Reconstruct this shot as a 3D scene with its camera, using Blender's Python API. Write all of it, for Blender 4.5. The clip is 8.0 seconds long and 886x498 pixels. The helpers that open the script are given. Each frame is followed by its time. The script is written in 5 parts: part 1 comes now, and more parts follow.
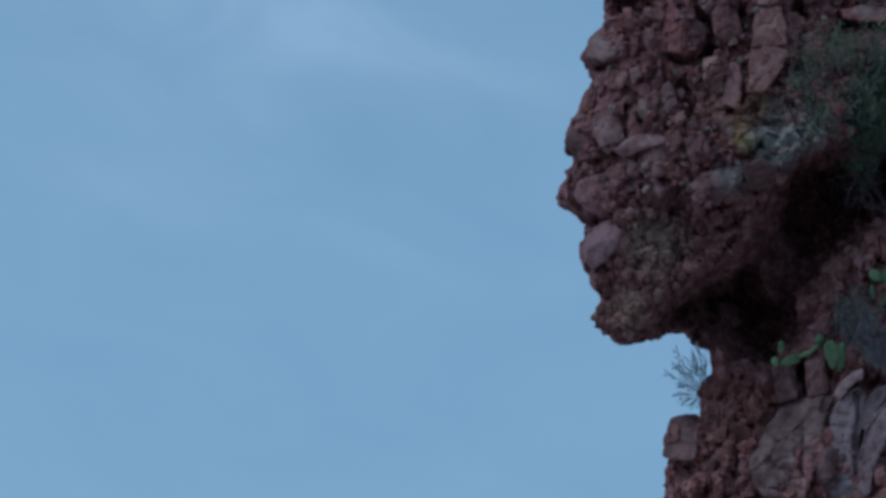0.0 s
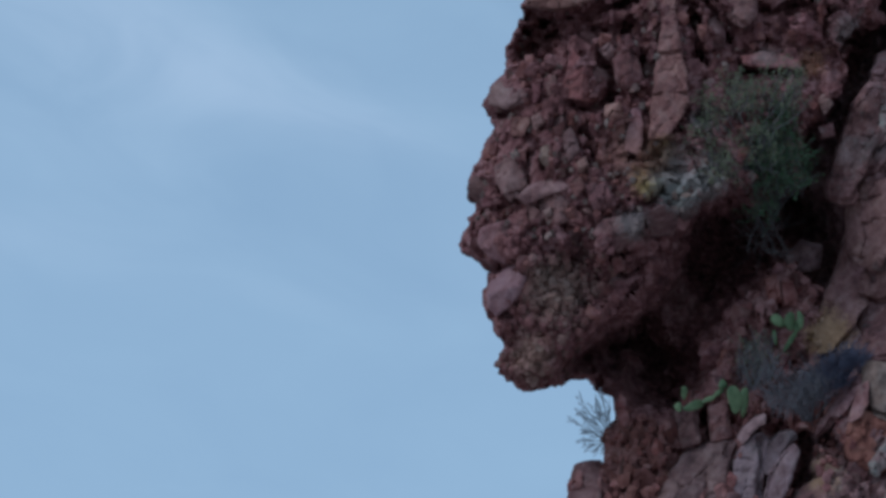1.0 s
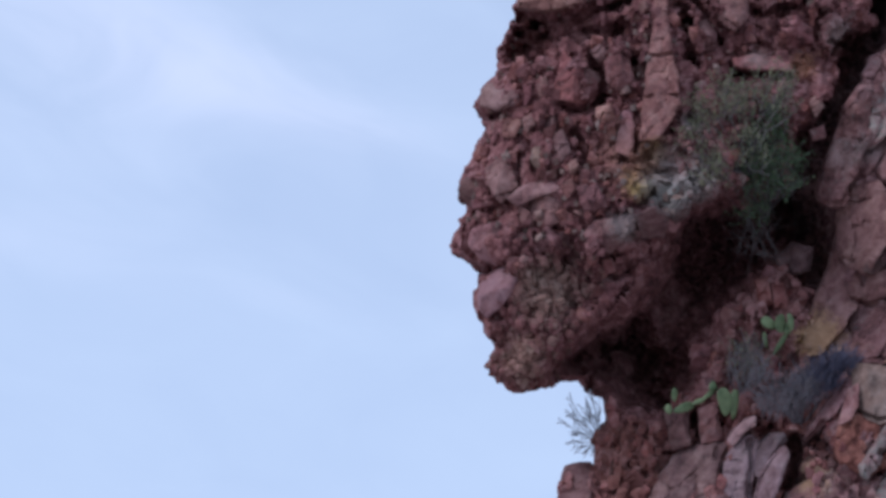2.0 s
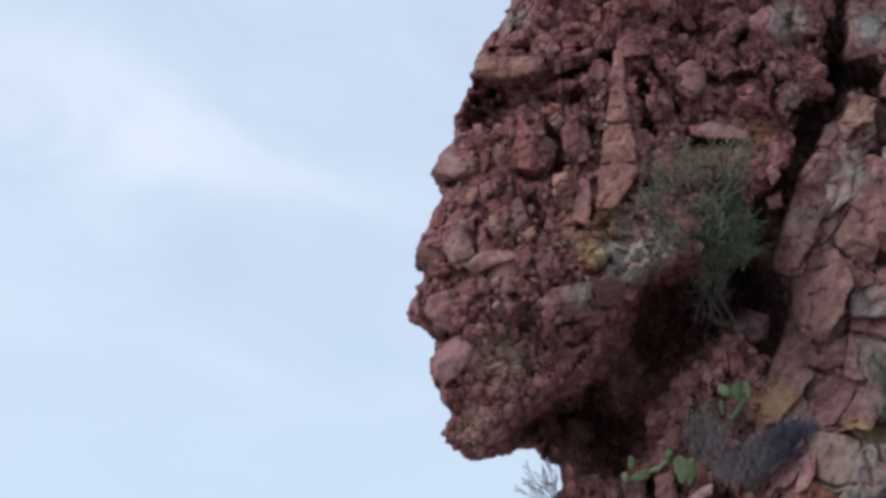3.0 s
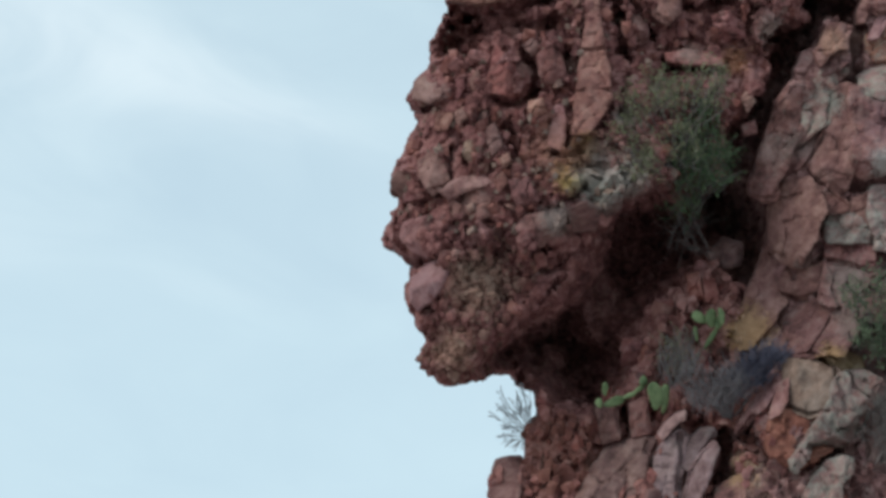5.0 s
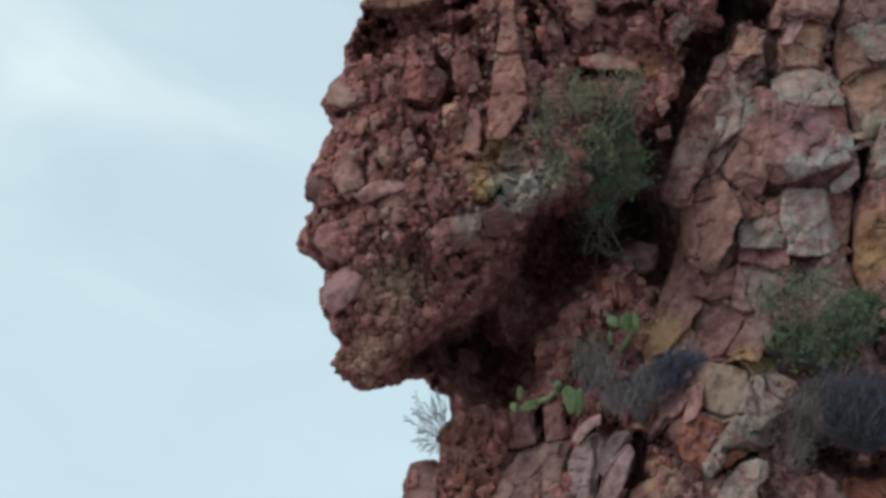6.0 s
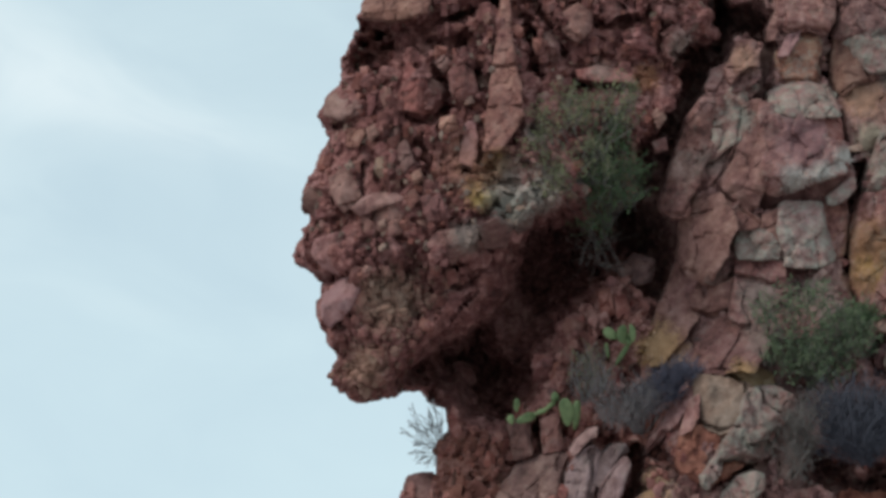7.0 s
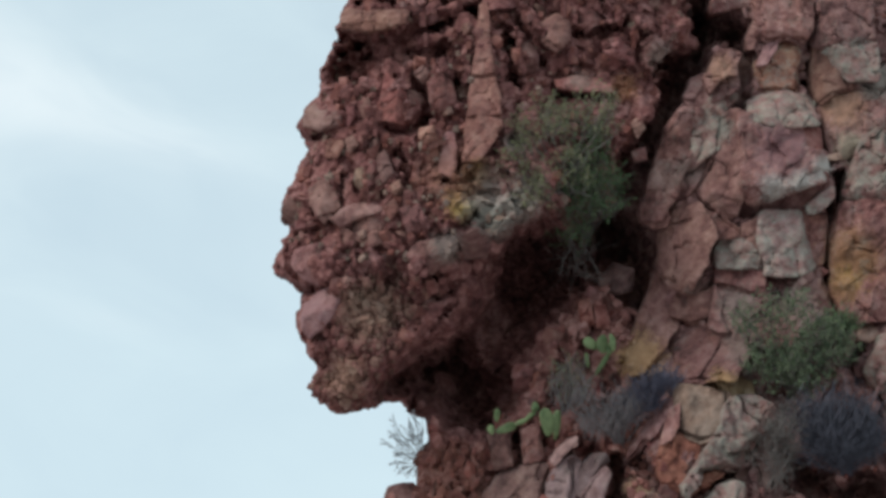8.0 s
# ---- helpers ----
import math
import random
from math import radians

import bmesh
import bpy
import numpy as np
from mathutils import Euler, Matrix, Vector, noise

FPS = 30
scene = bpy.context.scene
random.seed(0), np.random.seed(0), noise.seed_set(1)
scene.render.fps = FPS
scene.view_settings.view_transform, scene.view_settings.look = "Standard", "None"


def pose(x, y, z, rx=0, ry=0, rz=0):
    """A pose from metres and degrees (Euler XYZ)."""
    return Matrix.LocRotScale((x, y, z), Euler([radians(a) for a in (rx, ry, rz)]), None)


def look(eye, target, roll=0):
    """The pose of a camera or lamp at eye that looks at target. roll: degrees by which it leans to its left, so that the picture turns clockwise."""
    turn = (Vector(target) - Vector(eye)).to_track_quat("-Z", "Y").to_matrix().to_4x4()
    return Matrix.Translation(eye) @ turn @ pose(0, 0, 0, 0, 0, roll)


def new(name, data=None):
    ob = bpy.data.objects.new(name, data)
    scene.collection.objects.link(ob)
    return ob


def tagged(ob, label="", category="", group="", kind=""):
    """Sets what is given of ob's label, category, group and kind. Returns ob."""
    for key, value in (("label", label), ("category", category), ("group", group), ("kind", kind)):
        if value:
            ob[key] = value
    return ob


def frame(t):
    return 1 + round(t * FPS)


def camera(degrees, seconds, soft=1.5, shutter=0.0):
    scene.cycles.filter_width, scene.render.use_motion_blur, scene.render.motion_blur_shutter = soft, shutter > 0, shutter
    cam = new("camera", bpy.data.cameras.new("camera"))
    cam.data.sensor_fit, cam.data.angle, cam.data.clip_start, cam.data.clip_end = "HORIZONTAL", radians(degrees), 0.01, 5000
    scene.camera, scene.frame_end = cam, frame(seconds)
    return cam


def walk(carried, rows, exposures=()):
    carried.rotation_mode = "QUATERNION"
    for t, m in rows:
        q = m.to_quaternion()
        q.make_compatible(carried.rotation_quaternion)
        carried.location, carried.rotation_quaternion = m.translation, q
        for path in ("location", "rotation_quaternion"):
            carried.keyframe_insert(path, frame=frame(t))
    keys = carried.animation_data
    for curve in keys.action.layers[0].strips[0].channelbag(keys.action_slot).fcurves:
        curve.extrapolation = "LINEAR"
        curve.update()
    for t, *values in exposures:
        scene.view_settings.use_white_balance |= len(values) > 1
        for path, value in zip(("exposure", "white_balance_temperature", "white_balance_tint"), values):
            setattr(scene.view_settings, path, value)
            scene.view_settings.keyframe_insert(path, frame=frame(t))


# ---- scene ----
# A reddish conglomerate outcrop, seen from a path below through a long lens that pans slowly.
cam = camera(16.0, 8.0, soft=3.5)
EYE = 1.6
RISE = 18.0       # the lens looks up by this many degrees
REACH = 34.9      # from the lens to the outcrop, along the view
ROWS = [          # seconds, then degrees turned to the left, tilted up and rolled
    (0.0, 4.785, -1.047, -0.157),
    (0.2, 4.195, -0.893, -0.392),
    (0.5, 3.981, -0.594, -0.560),
    (0.7, 3.908, -0.606, -0.266),
    (1.0, 3.018, -0.197, -0.437),
    (1.2, 2.904, -0.207, -0.375),
    (2.3, 2.852, -0.121, -0.250),
    (2.5, 2.764, 0.267, -0.321),
    (2.7, 2.324, 0.712, -0.220),
    (3.0, 2.064, 1.045, -0.135),
    (3.2, 2.103, 0.837, -0.202),
    (3.5, 2.299, 0.507, -0.020),
    (3.7, 2.109, 0.478, 0.185),
    (4.0, 1.658, 0.582, -0.023),
    (4.2, 1.414, 0.785, -0.091),
    (4.5, 1.712, 0.758, 0.160),
    (4.8, 1.843, 0.020, 0.201),
    (5.0, 1.607, -0.302, 0.041),
    (5.2, 1.094, -0.375, 0.007),
    (6.3, 0.009, -0.144, -0.016),
    (6.5, 0.000, -0.105, -0.035),
    (6.7, -0.012, -0.061, -0.080),
    (7.0, -0.000, 0.000, 0.000),
    (7.2, 0.005, -0.005, -0.025),
    (7.5, -0.140, -0.005, -0.218),
    (7.7, -0.185, 0.062, -0.224),
    (8.0, -0.370, 0.189, -0.233),
]
EXPOSURES = [     # seconds, stops, kelvin, tint
    (0.0, -1.12, 4600, 2),
    (0.5, -0.98, 4840, 5),
    (1.0, -0.8, 5050, 9),
    (1.2, -0.7, 5200, 15),
    (2.3, -0.05, 5800, 27),
    (2.5, -0.02, 6000, 23),
    (3.0, 0.02, 6200, 20),
    (3.5, -0.06, 6250, 11),
    (5.0, 0.0, 6330, 8),
    (6.5, 0.0, 6550, 7),
    (7.0, 0.0, 6550, 8),
    (8.0, 0.06, 6600, 10),
]
AIM = pose(0, 0, EYE, 90 + RISE)


def aim(yaw, pitch, roll):
    turn = Matrix.Rotation(radians(yaw), 4, "Y") @ Matrix.Rotation(radians(pitch), 4, "X") @ Matrix.Rotation(radians(roll), 4, "Z")
    return AIM @ turn


walk(cam, [(t, aim(*turned)) for t, *turned in ROWS], EXPOSURES)

# The outcrop's own frame: x to the right, z up its face, y into the rock. It leans back with the view.
LAY = pose(0, REACH * math.cos(radians(RISE)), EYE + REACH * math.sin(radians(RISE)), RISE)
UPRIGHT = math.tan(radians(RISE))   # how fast a plumb wall goes into the frame's depth as it rises

# ---- light ----
SUN_UP, SUN_ROUND = 48.0, 250.0     # degrees above the horizon, and clockwise from north (+y)
world = bpy.data.worlds.new("sky")
scene.world = world
world.use_nodes = True


def nodes_of(tree):
    tree.nodes.clear()

    def node(kind, **values):
        n = tree.nodes.new(kind)
        for key, value in values.items():
            if key in n.inputs:
                n.inputs[key].default_value = value
        return n
    return node, tree.links.new


def build_sky():
    node, link = nodes_of(world.node_tree)
    out = node("ShaderNodeOutputWorld")
    sky = node("ShaderNodeTexSky")
    sky.sky_type, sky.sun_disc = "NISHITA", False
    sky.sun_elevation, sky.sun_rotation = radians(SUN_UP), radians(SUN_ROUND)
    sky.air_density, sky.dust_density, sky.ozone_density = 1.0, 1.6, 1.0
    # thin cirrus: a faint veil drawn out along slanting streaks, and a few brighter bands
    co = node("ShaderNodeTexCoord")
    def reckon(what, a, b=0.0, c=0.0):
        n = node("ShaderNodeMath")
        n.operation = what
        for socket, value in zip(n.inputs, (a, b, c)):
            if isinstance(value, (int, float)):
                socket.default_value = value
            else:
                link(value, socket)
        return n.outputs[0]

    def across(way):
        dot = node("ShaderNodeVectorMath")
        dot.operation = "DOT_PRODUCT"
        link(co.outputs["Generated"], dot.inputs[0])
        dot.inputs[1].default_value = way
        return dot.outputs["Value"]

    drawn = AIM.to_3x3() @ Matrix.Rotation(radians(-18), 3, "Z")
    wisps = node("ShaderNodeTexNoise", Scale=1.0, Detail=4.0, Roughness=0.5, Distortion=0.8)
    place = node("ShaderNodeCombineXYZ")
    for n, length in enumerate((0.07, 0.034, 0.5)):
        link(across(drawn.col[n] / length), place.inputs[n])
    link(place.outputs["Vector"], wisps.inputs["Vector"])
    veil = reckon("MULTIPLY_ADD", wisps.outputs["Fac"], 0.14, 0.46)
    bands = 0.0
    # bands: degrees right of and above the middle of the view, half length, half width, downward slant, strength
    for right, above, long, wide, slant, strength in ((-7.4, 3.1, 2.2, 0.8, 20, 0.24), (-9.6, 4.3, 2.4, 1.1, 20, 0.22), (-4.9, 2.08, 1.4, 0.36, 15, 0.24), (-5.2, 2.2, 2.8, 0.75, 17, 0.13),
                                                      (-10.6, 0.1, 2.6, 0.7, 12, 0.13), (-5.7, -1.07, 1.3, 0.25, 12, 0.07), (-8.6, 3.0, 4.4, 2.4, 20, 0.16)):
        turn = AIM.to_3x3() @ Matrix.Rotation(radians(-right), 3, "Y") @ Matrix.Rotation(radians(above), 3, "X") @ Matrix.Rotation(radians(-slant), 3, "Z")
        reach = [across(turn.col[axis] / math.sin(radians(size))) for axis, size in ((0, long), (1, wide))]
        reach = [reckon("MULTIPLY", far, far) for far in reach]
        fall = reckon("POWER", 0.368, reckon("ADD", reach[0], reach[1]))
        bands = reckon("ADD", bands, reckon("MULTIPLY", fall, reckon("MULTIPLY_ADD", wisps.outputs["Fac"], 1.3 * strength, -0.22 * strength)))
    soft = node("ShaderNodeClamp")
    link(veil, soft.inputs["Value"])
    mix = node("ShaderNodeMix")
    mix.data_type = "RGBA"
    link(soft.outputs[0], mix.inputs[0])
    link(sky.outputs["Color"], mix.inputs[6])
    mix.inputs[7].default_value = (6.8, 8.25, 8.3, 1)
    white = node("ShaderNodeMix")
    white.data_type = "RGBA"
    cap = node("ShaderNodeClamp")
    link(bands, cap.inputs["Value"])
    link(cap.outputs["Result"], white.inputs[0])
    link(mix.outputs[2], white.inputs[6])
    white.inputs[7].default_value = (8.1, 8.4, 8.5, 1)
    back = node("ShaderNodeBackground", Strength=0.133)
    link(white.outputs[2], back.inputs["Color"])
    link(back.outputs["Background"], out.inputs["Surface"])


build_sky()
sun = new("sun", bpy.data.lights.new("sun", "SUN"))
sun.data.energy, sun.data.angle, sun.data.color = 1.5, radians(20), (1.0, 0.95, 0.88)
sun.matrix_world = look((0, 0, 60), Vector((0, 0, 60)) - Vector((
    math.cos(radians(SUN_UP)) * math.sin(radians(SUN_ROUND)), math.cos(radians(SUN_UP)) * math.cos(radians(SUN_ROUND)), math.sin(radians(SUN_UP)))))


# ---- materials ----
def rock(name, dark, mid, pale, grain=0.09, patch=0.6, bump=0.5, stains=(), vary=0.25, rough=0.93, specks=0.0, cool=1.09, drab=(1.02, 1.03, 0.98), spread=(0.53, 0.64)):
    """Stone in three tones: broad patches, grain and pits in relief. stains: (centre in the outcrop's frame, radius, colour, how much)."""
    m = bpy.data.materials.new(name)
    m.use_nodes = True
    node, link = nodes_of(m.node_tree)
    out = node("ShaderNodeOutputMaterial")
    skin = node("ShaderNodeBsdfPrincipled", Roughness=rough)
    skin.inputs["Specular IOR Level"].default_value = 0.25
    link(skin.outputs["BSDF"], out.inputs["Surface"])
    where = node("ShaderNodeNewGeometry")
    each = node("ShaderNodeObjectInfo")
    broad = node("ShaderNodeTexNoise", Scale=1 / patch, Detail=6.0, Roughness=0.62)
    fine = node("ShaderNodeTexNoise", Scale=1 / grain, Detail=5.0, Roughness=0.65)
    for n in (broad, fine):
        link(where.outputs["Position"], n.inputs["Vector"])
    blend = node("ShaderNodeMath")
    blend.operation = "MULTIPLY_ADD"
    link(fine.outputs["Fac"], blend.inputs[0])
    blend.inputs[1].default_value = 0.55
    half = node("ShaderNodeMath")
    half.operation = "MULTIPLY"
    link(broad.outputs["Fac"], half.inputs[0])
    half.inputs[1].default_value = 0.5
    link(half.outputs[0], blend.inputs[2])
    ramp = node("ShaderNodeValToRGB")
    dark, mid, pale = ((r, g, b * cool) for r, g, b in (dark, mid, pale))
    e = ramp.color_ramp.elements
    e[0].position, e[0].color = 0.39, (*dark, 1)
    e[1].position, e[1].color = 0.66, (*pale, 1)
    new_e = e.new(0.515)
    new_e.color = (*mid, 1)
    link(blend.outputs[0], ramp.inputs["Fac"])
    colour = ramp.outputs["Color"]
    drift, swing, brown, turned = node("ShaderNodeTexNoise", Scale=3.4, Detail=6.0, Roughness=0.6), node("ShaderNodeMapRange"), node("ShaderNodeVectorMath"), node("ShaderNodeMix")
    link(where.outputs["Position"], drift.inputs["Vector"])
    swing.inputs["From Min"].default_value, swing.inputs["From Max"].default_value = 0.44, 0.6
    link(drift.outputs["Fac"], swing.inputs["Value"])
    brown.operation = "MULTIPLY"
    link(colour, brown.inputs[0])
    brown.inputs[1].default_value = drab
    turned.data_type = "RGBA"
    link(swing.outputs["Result"], turned.inputs[0])
    link(colour, turned.inputs[6])
    link(brown.outputs["Vector"], turned.inputs[7])
    colour = turned.outputs[2]
    flat = node("ShaderNodeMapping")
    flat.vector_type = "TEXTURE"
    flat.inputs["Location"].default_value, flat.inputs["Rotation"].default_value = LAY.to_translation(), (radians(RISE), 0, 0)
    flat.inputs["Scale"].default_value = (1, 4, 1)
    link(where.outputs["Position"], flat.inputs["Vector"])
    blot, crumb = node("ShaderNodeTexNoise", Scale=7.0, Detail=6.0, Roughness=0.7), node("ShaderNodeTexNoise", Scale=30.0, Detail=4.0, Roughness=0.7)
    ragged, shade = node("ShaderNodeMix"), node("ShaderNodeMapRange")
    ragged.inputs[0].default_value = 0.66
    shade.inputs["From Min"].default_value, shade.inputs["From Max"].default_value = 0.3, 0.7
    shade.inputs["To Min"].default_value, shade.inputs["To Max"].default_value = 0.6, 1.25
    for n in (blot, crumb):
        link(where.outputs["Position"], n.inputs["Vector"])
    link(blot.outputs["Fac"], ragged.inputs[2])
    link(crumb.outputs["Fac"], ragged.inputs[3])
    link(blend.outputs[0], shade.inputs["Value"])
    for centre, radius, tone, amount in stains:
        spot = (centre[0], centre[1] / 4, centre[2])
        away = node("ShaderNodeVectorMath")
        away.operation = "DISTANCE"
        link(flat.outputs["Vector"], away.inputs[0])
        away.inputs[1].default_value = spot
        near = node("ShaderNodeMapRange")
        near.inputs["From Min"].default_value, near.inputs["From Max"].default_value = radius, 0.0
        near.inputs["To Min"].default_value, near.inputs["To Max"].default_value = -0.3, 0.3
        link(away.outputs["Value"], near.inputs["Value"])
        both = node("ShaderNodeMath")
        both.operation = "ADD"
        link(near.outputs["Result"], both.inputs[0])
        link(ragged.outputs[0], both.inputs[1])
        edge = node("ShaderNodeMapRange")
        edge.inputs["From Min"].default_value, edge.inputs["From Max"].default_value = 0.46, 0.62
        edge.inputs["To Max"].default_value = amount
        link(both.outputs[0], edge.inputs["Value"])
        lay = node("ShaderNodeMix")
        lay.data_type = "RGBA"
        link(edge.outputs["Result"], lay.inputs[0])
        link(colour, lay.inputs[6])
        crust = node("ShaderNodeVectorMath")
        crust.operation = "SCALE"
        crust.inputs[0].default_value = tone
        link(shade.outputs["Result"], crust.inputs["Scale"])
        link(crust.outputs["Vector"], lay.inputs[7])
        colour = lay.outputs[2]
    if specks:
        spray = node("ShaderNodeTexNoise", Scale=6.5, Detail=8.0, Roughness=0.78)
        link(where.outputs["Position"], spray.inputs["Vector"])
        edge = node("ShaderNodeMapRange")
        edge.inputs["From Min"].default_value, edge.inputs["From Max"].default_value = spread
        edge.inputs["To Max"].default_value = specks
        link(spray.outputs["Fac"], edge.inputs["Value"])
        lay = node("ShaderNodeMix")
        lay.data_type = "RGBA"
        link(edge.outputs["Result"], lay.inputs[0])
        link(colour, lay.inputs[6])
        crust = node("ShaderNodeVectorMath")
        crust.operation = "SCALE"
        crust.inputs[0].default_value = (0.27, 0.262, 0.222)
        link(shade.outputs["Result"], crust.inputs["Scale"])
        link(crust.outputs["Vector"], lay.inputs[7])
        colour = lay.outputs[2]
    tint = node("ShaderNodeHueSaturation")
    for socket, low, high, turns in (("Value", 1 - vary, 1 + vary, 1.0), ("Saturation", 1 - 0.5 * vary, 1 + 0.35 * vary, 17.3), ("Hue", 0.5 - 0.03 * vary, 0.5 + 0.02 * vary, 41.7)):
        span, spin, rest = node("ShaderNodeMapRange"), node("ShaderNodeMath"), node("ShaderNodeMath")
        span.inputs["To Min"].default_value, span.inputs["To Max"].default_value = low, high
        spin.operation, rest.operation = "MULTIPLY", "FRACT"
        spin.inputs[1].default_value = turns
        link(each.outputs["Random"], spin.inputs[0])
        link(spin.outputs[0], rest.inputs[0])
        link(rest.outputs[0], span.inputs["Value"])
        link(span.outputs["Result"], tint.inputs[socket])
    link(colour, tint.inputs["Color"])
    link(tint.outputs["Color"], skin.inputs["Base Color"])
    relief = node("ShaderNodeBump", Strength=bump, Distance=0.05)
    link(blend.outputs[0], relief.inputs["Height"])
    link(relief.outputs["Normal"], skin.inputs["Normal"])
    return m


def plain(name, low, high, scale=6.0, rough=0.7, vary=0.2):
    """A plant's skin in two tones."""
    m = bpy.data.materials.new(name)
    m.use_nodes = True
    node, link = nodes_of(m.node_tree)
    out = node("ShaderNodeOutputMaterial")
    skin = node("ShaderNodeBsdfPrincipled", Roughness=rough)
    skin.inputs["Specular IOR Level"].default_value = 0.3
    link(skin.outputs["BSDF"], out.inputs["Surface"])
    where = node("ShaderNodeNewGeometry")
    noise_n = node("ShaderNodeTexNoise", Scale=scale, Detail=4.0)
    link(where.outputs["Position"], noise_n.inputs["Vector"])
    add = node("ShaderNodeMath")
    add.operation = "MULTIPLY_ADD"
    link(where.outputs["Random Per Island"], add.inputs[0])
    add.inputs[1].default_value = 0.6
    link(noise_n.outputs["Fac"], add.inputs[2])
    span = node("ShaderNodeMapRange")
    span.inputs["From Min"].default_value, span.inputs["From Max"].default_value = 0.4, 1.1
    link(add.outputs[0], span.inputs["Value"])
    mix = node("ShaderNodeMix")
    mix.data_type = "RGBA"
    link(span.outputs["Result"], mix.inputs[0])
    mix.inputs[6].default_value, mix.inputs[7].default_value = (*low, 1), (*high, 1)
    link(mix.outputs[2], skin.inputs["Base Color"])
    return m


YELLOW, GREY, WHITE, RUST = (0.35, 0.235, 0.075), (0.25, 0.245, 0.212), (0.37, 0.36, 0.33), (0.27, 0.125, 0.055)


def on_face(x, z):
    """A place on the rock's front, in the outcrop's frame."""
    return (x, float(broad_front(np.array([x]), np.array([z]))[0]) - 0.1, z)


def build_materials():
    """The stones of the place, by name."""
    # tan gravel and pink ledge: stone colour, also lightened to offset shade there
    lichens_and_lifts = [(on_face(0.44, 0.62), 0.42, YELLOW, 0.85), (on_face(0.6, 0.95), 0.34, YELLOW, 0.75), (on_face(0.67, 0.61), 0.55, GREY, 0.65), (on_face(0.83, 0.61), 0.45, WHITE, 0.5), (on_face(0.74, 0.83), 0.55, (0.33, 0.21, 0.18), 0.55), (on_face(-0.59, -0.56), 0.7, (0.32, 0.205, 0.155), 0.65), (on_face(0.28, -2.46), 0.9, (0.23, 0.085, 0.05), 0.3), (on_face(0.27, 0.14), 0.42, GREY, 0.4), (on_face(0.77, 0.42), 0.4, GREY, 0.65), (on_face(1.08, 0.55), 0.5, GREY, 0.6), (on_face(0.62, 0.8), 0.5, GREY, 0.4), (on_face(1.03, 1.28), 0.3, GREY, 0.6), (on_face(1.15, 0.78), 0.4, GREY, 0.6),
               (on_face(0.3, 0.95), 0.75, (0.3, 0.15, 0.11), 0.6), (on_face(0.48, 0.87), 0.4, RUST, 0.35)]
    lichens_and_lifts += [(on_face(2.29, 1.93), 0.35, RUST, 0.55), (on_face(2.71, 2.29), 0.4, GREY, 0.4), (on_face(2.35, -1.12), 0.45, YELLOW, 0.6),
                (on_face(-0.55, 3.39), 0.5, GREY, 0.6), (on_face(2.64, 3.26), 0.5, GREY, 0.6), (on_face(-0.90, -1.30), 0.55, (0.28, 0.19, 0.13), 0.45), (on_face(1.77, 2.00), 0.3, GREY, 0.3)]
    upper = (
        (3.27, 1.45, 0.4, GREY, 0.8), (3.61, 3.19, 0.45, GREY, 0.8), (4.94, 2.29, 0.4, GREY, 0.75), (5.27, 1.22, 0.6, GREY, 0.85),
        (3.36, -1.82, 0.85, GREY, 0.75), (3.12, -2.61, 0.4, GREY, 0.45), (4.06, -0.50, 0.5, GREY, 0.35), (4.17, 0.85, 0.34, WHITE, 0.75),
        (4.43, 0.99, 0.3, WHITE, 0.7))
    middle = (
        (5.15, -1.24, 0.5, GREY, 0.8), (3.85, 1.61, 0.4, GREY, 0.7), (3.00, 0.99, 0.4, GREY, 0.25), (3.43, -0.53, 0.5, GREY, 0.35),
        (4.27, -0.75, 0.4, GREY, 0.35), (3.48, -0.99, 0.5, GREY, 0.3), (3.88, 0.78, 0.36, WHITE, 0.7), (2.71, 0.90, 0.36, GREY, 0.2),
        (5.12, 2.00, 0.5, GREY, 0.7))
    lower = (
        (3.19, -2.34, 0.4, GREY, 0.3), (1.70, -2.40, 0.5, (0.24, 0.19, 0.19), 0.6), (4.72, 0.02, 0.7, (0.21, 0.12, 0.055), 0.6), (4.6, -0.3, 0.45, YELLOW, 0.3),
        (5.00, 0.26, 0.4, (0.09, 0.045, 0.045), 0.6), (3.21, -1.36, 0.36, YELLOW, 0.55), (2.24, -2.5, 0.45, (0.33, 0.215, 0.11), 0.6), (2.36, -1.11, 0.65, (0.4, 0.245, 0.135), 0.85), (3.38, 2.13, 0.36, (0.34, 0.2, 0.14), 0.6),
        (4.72, 1.70, 0.55, (0.27, 0.145, 0.085), 0.65), (4.78, 1.22, 0.4, (0.22, 0.2, 0.14), 0.7), (3.99, 1.22, 0.75, (0.15, 0.075, 0.08), 0.8), (2.88, 0.13, 0.5, (0.25, 0.125, 0.11), 0.6))
    crusts = [(on_face(x, z), wide, tone, much) for x, z, wide, tone, much in upper + middle + lower]
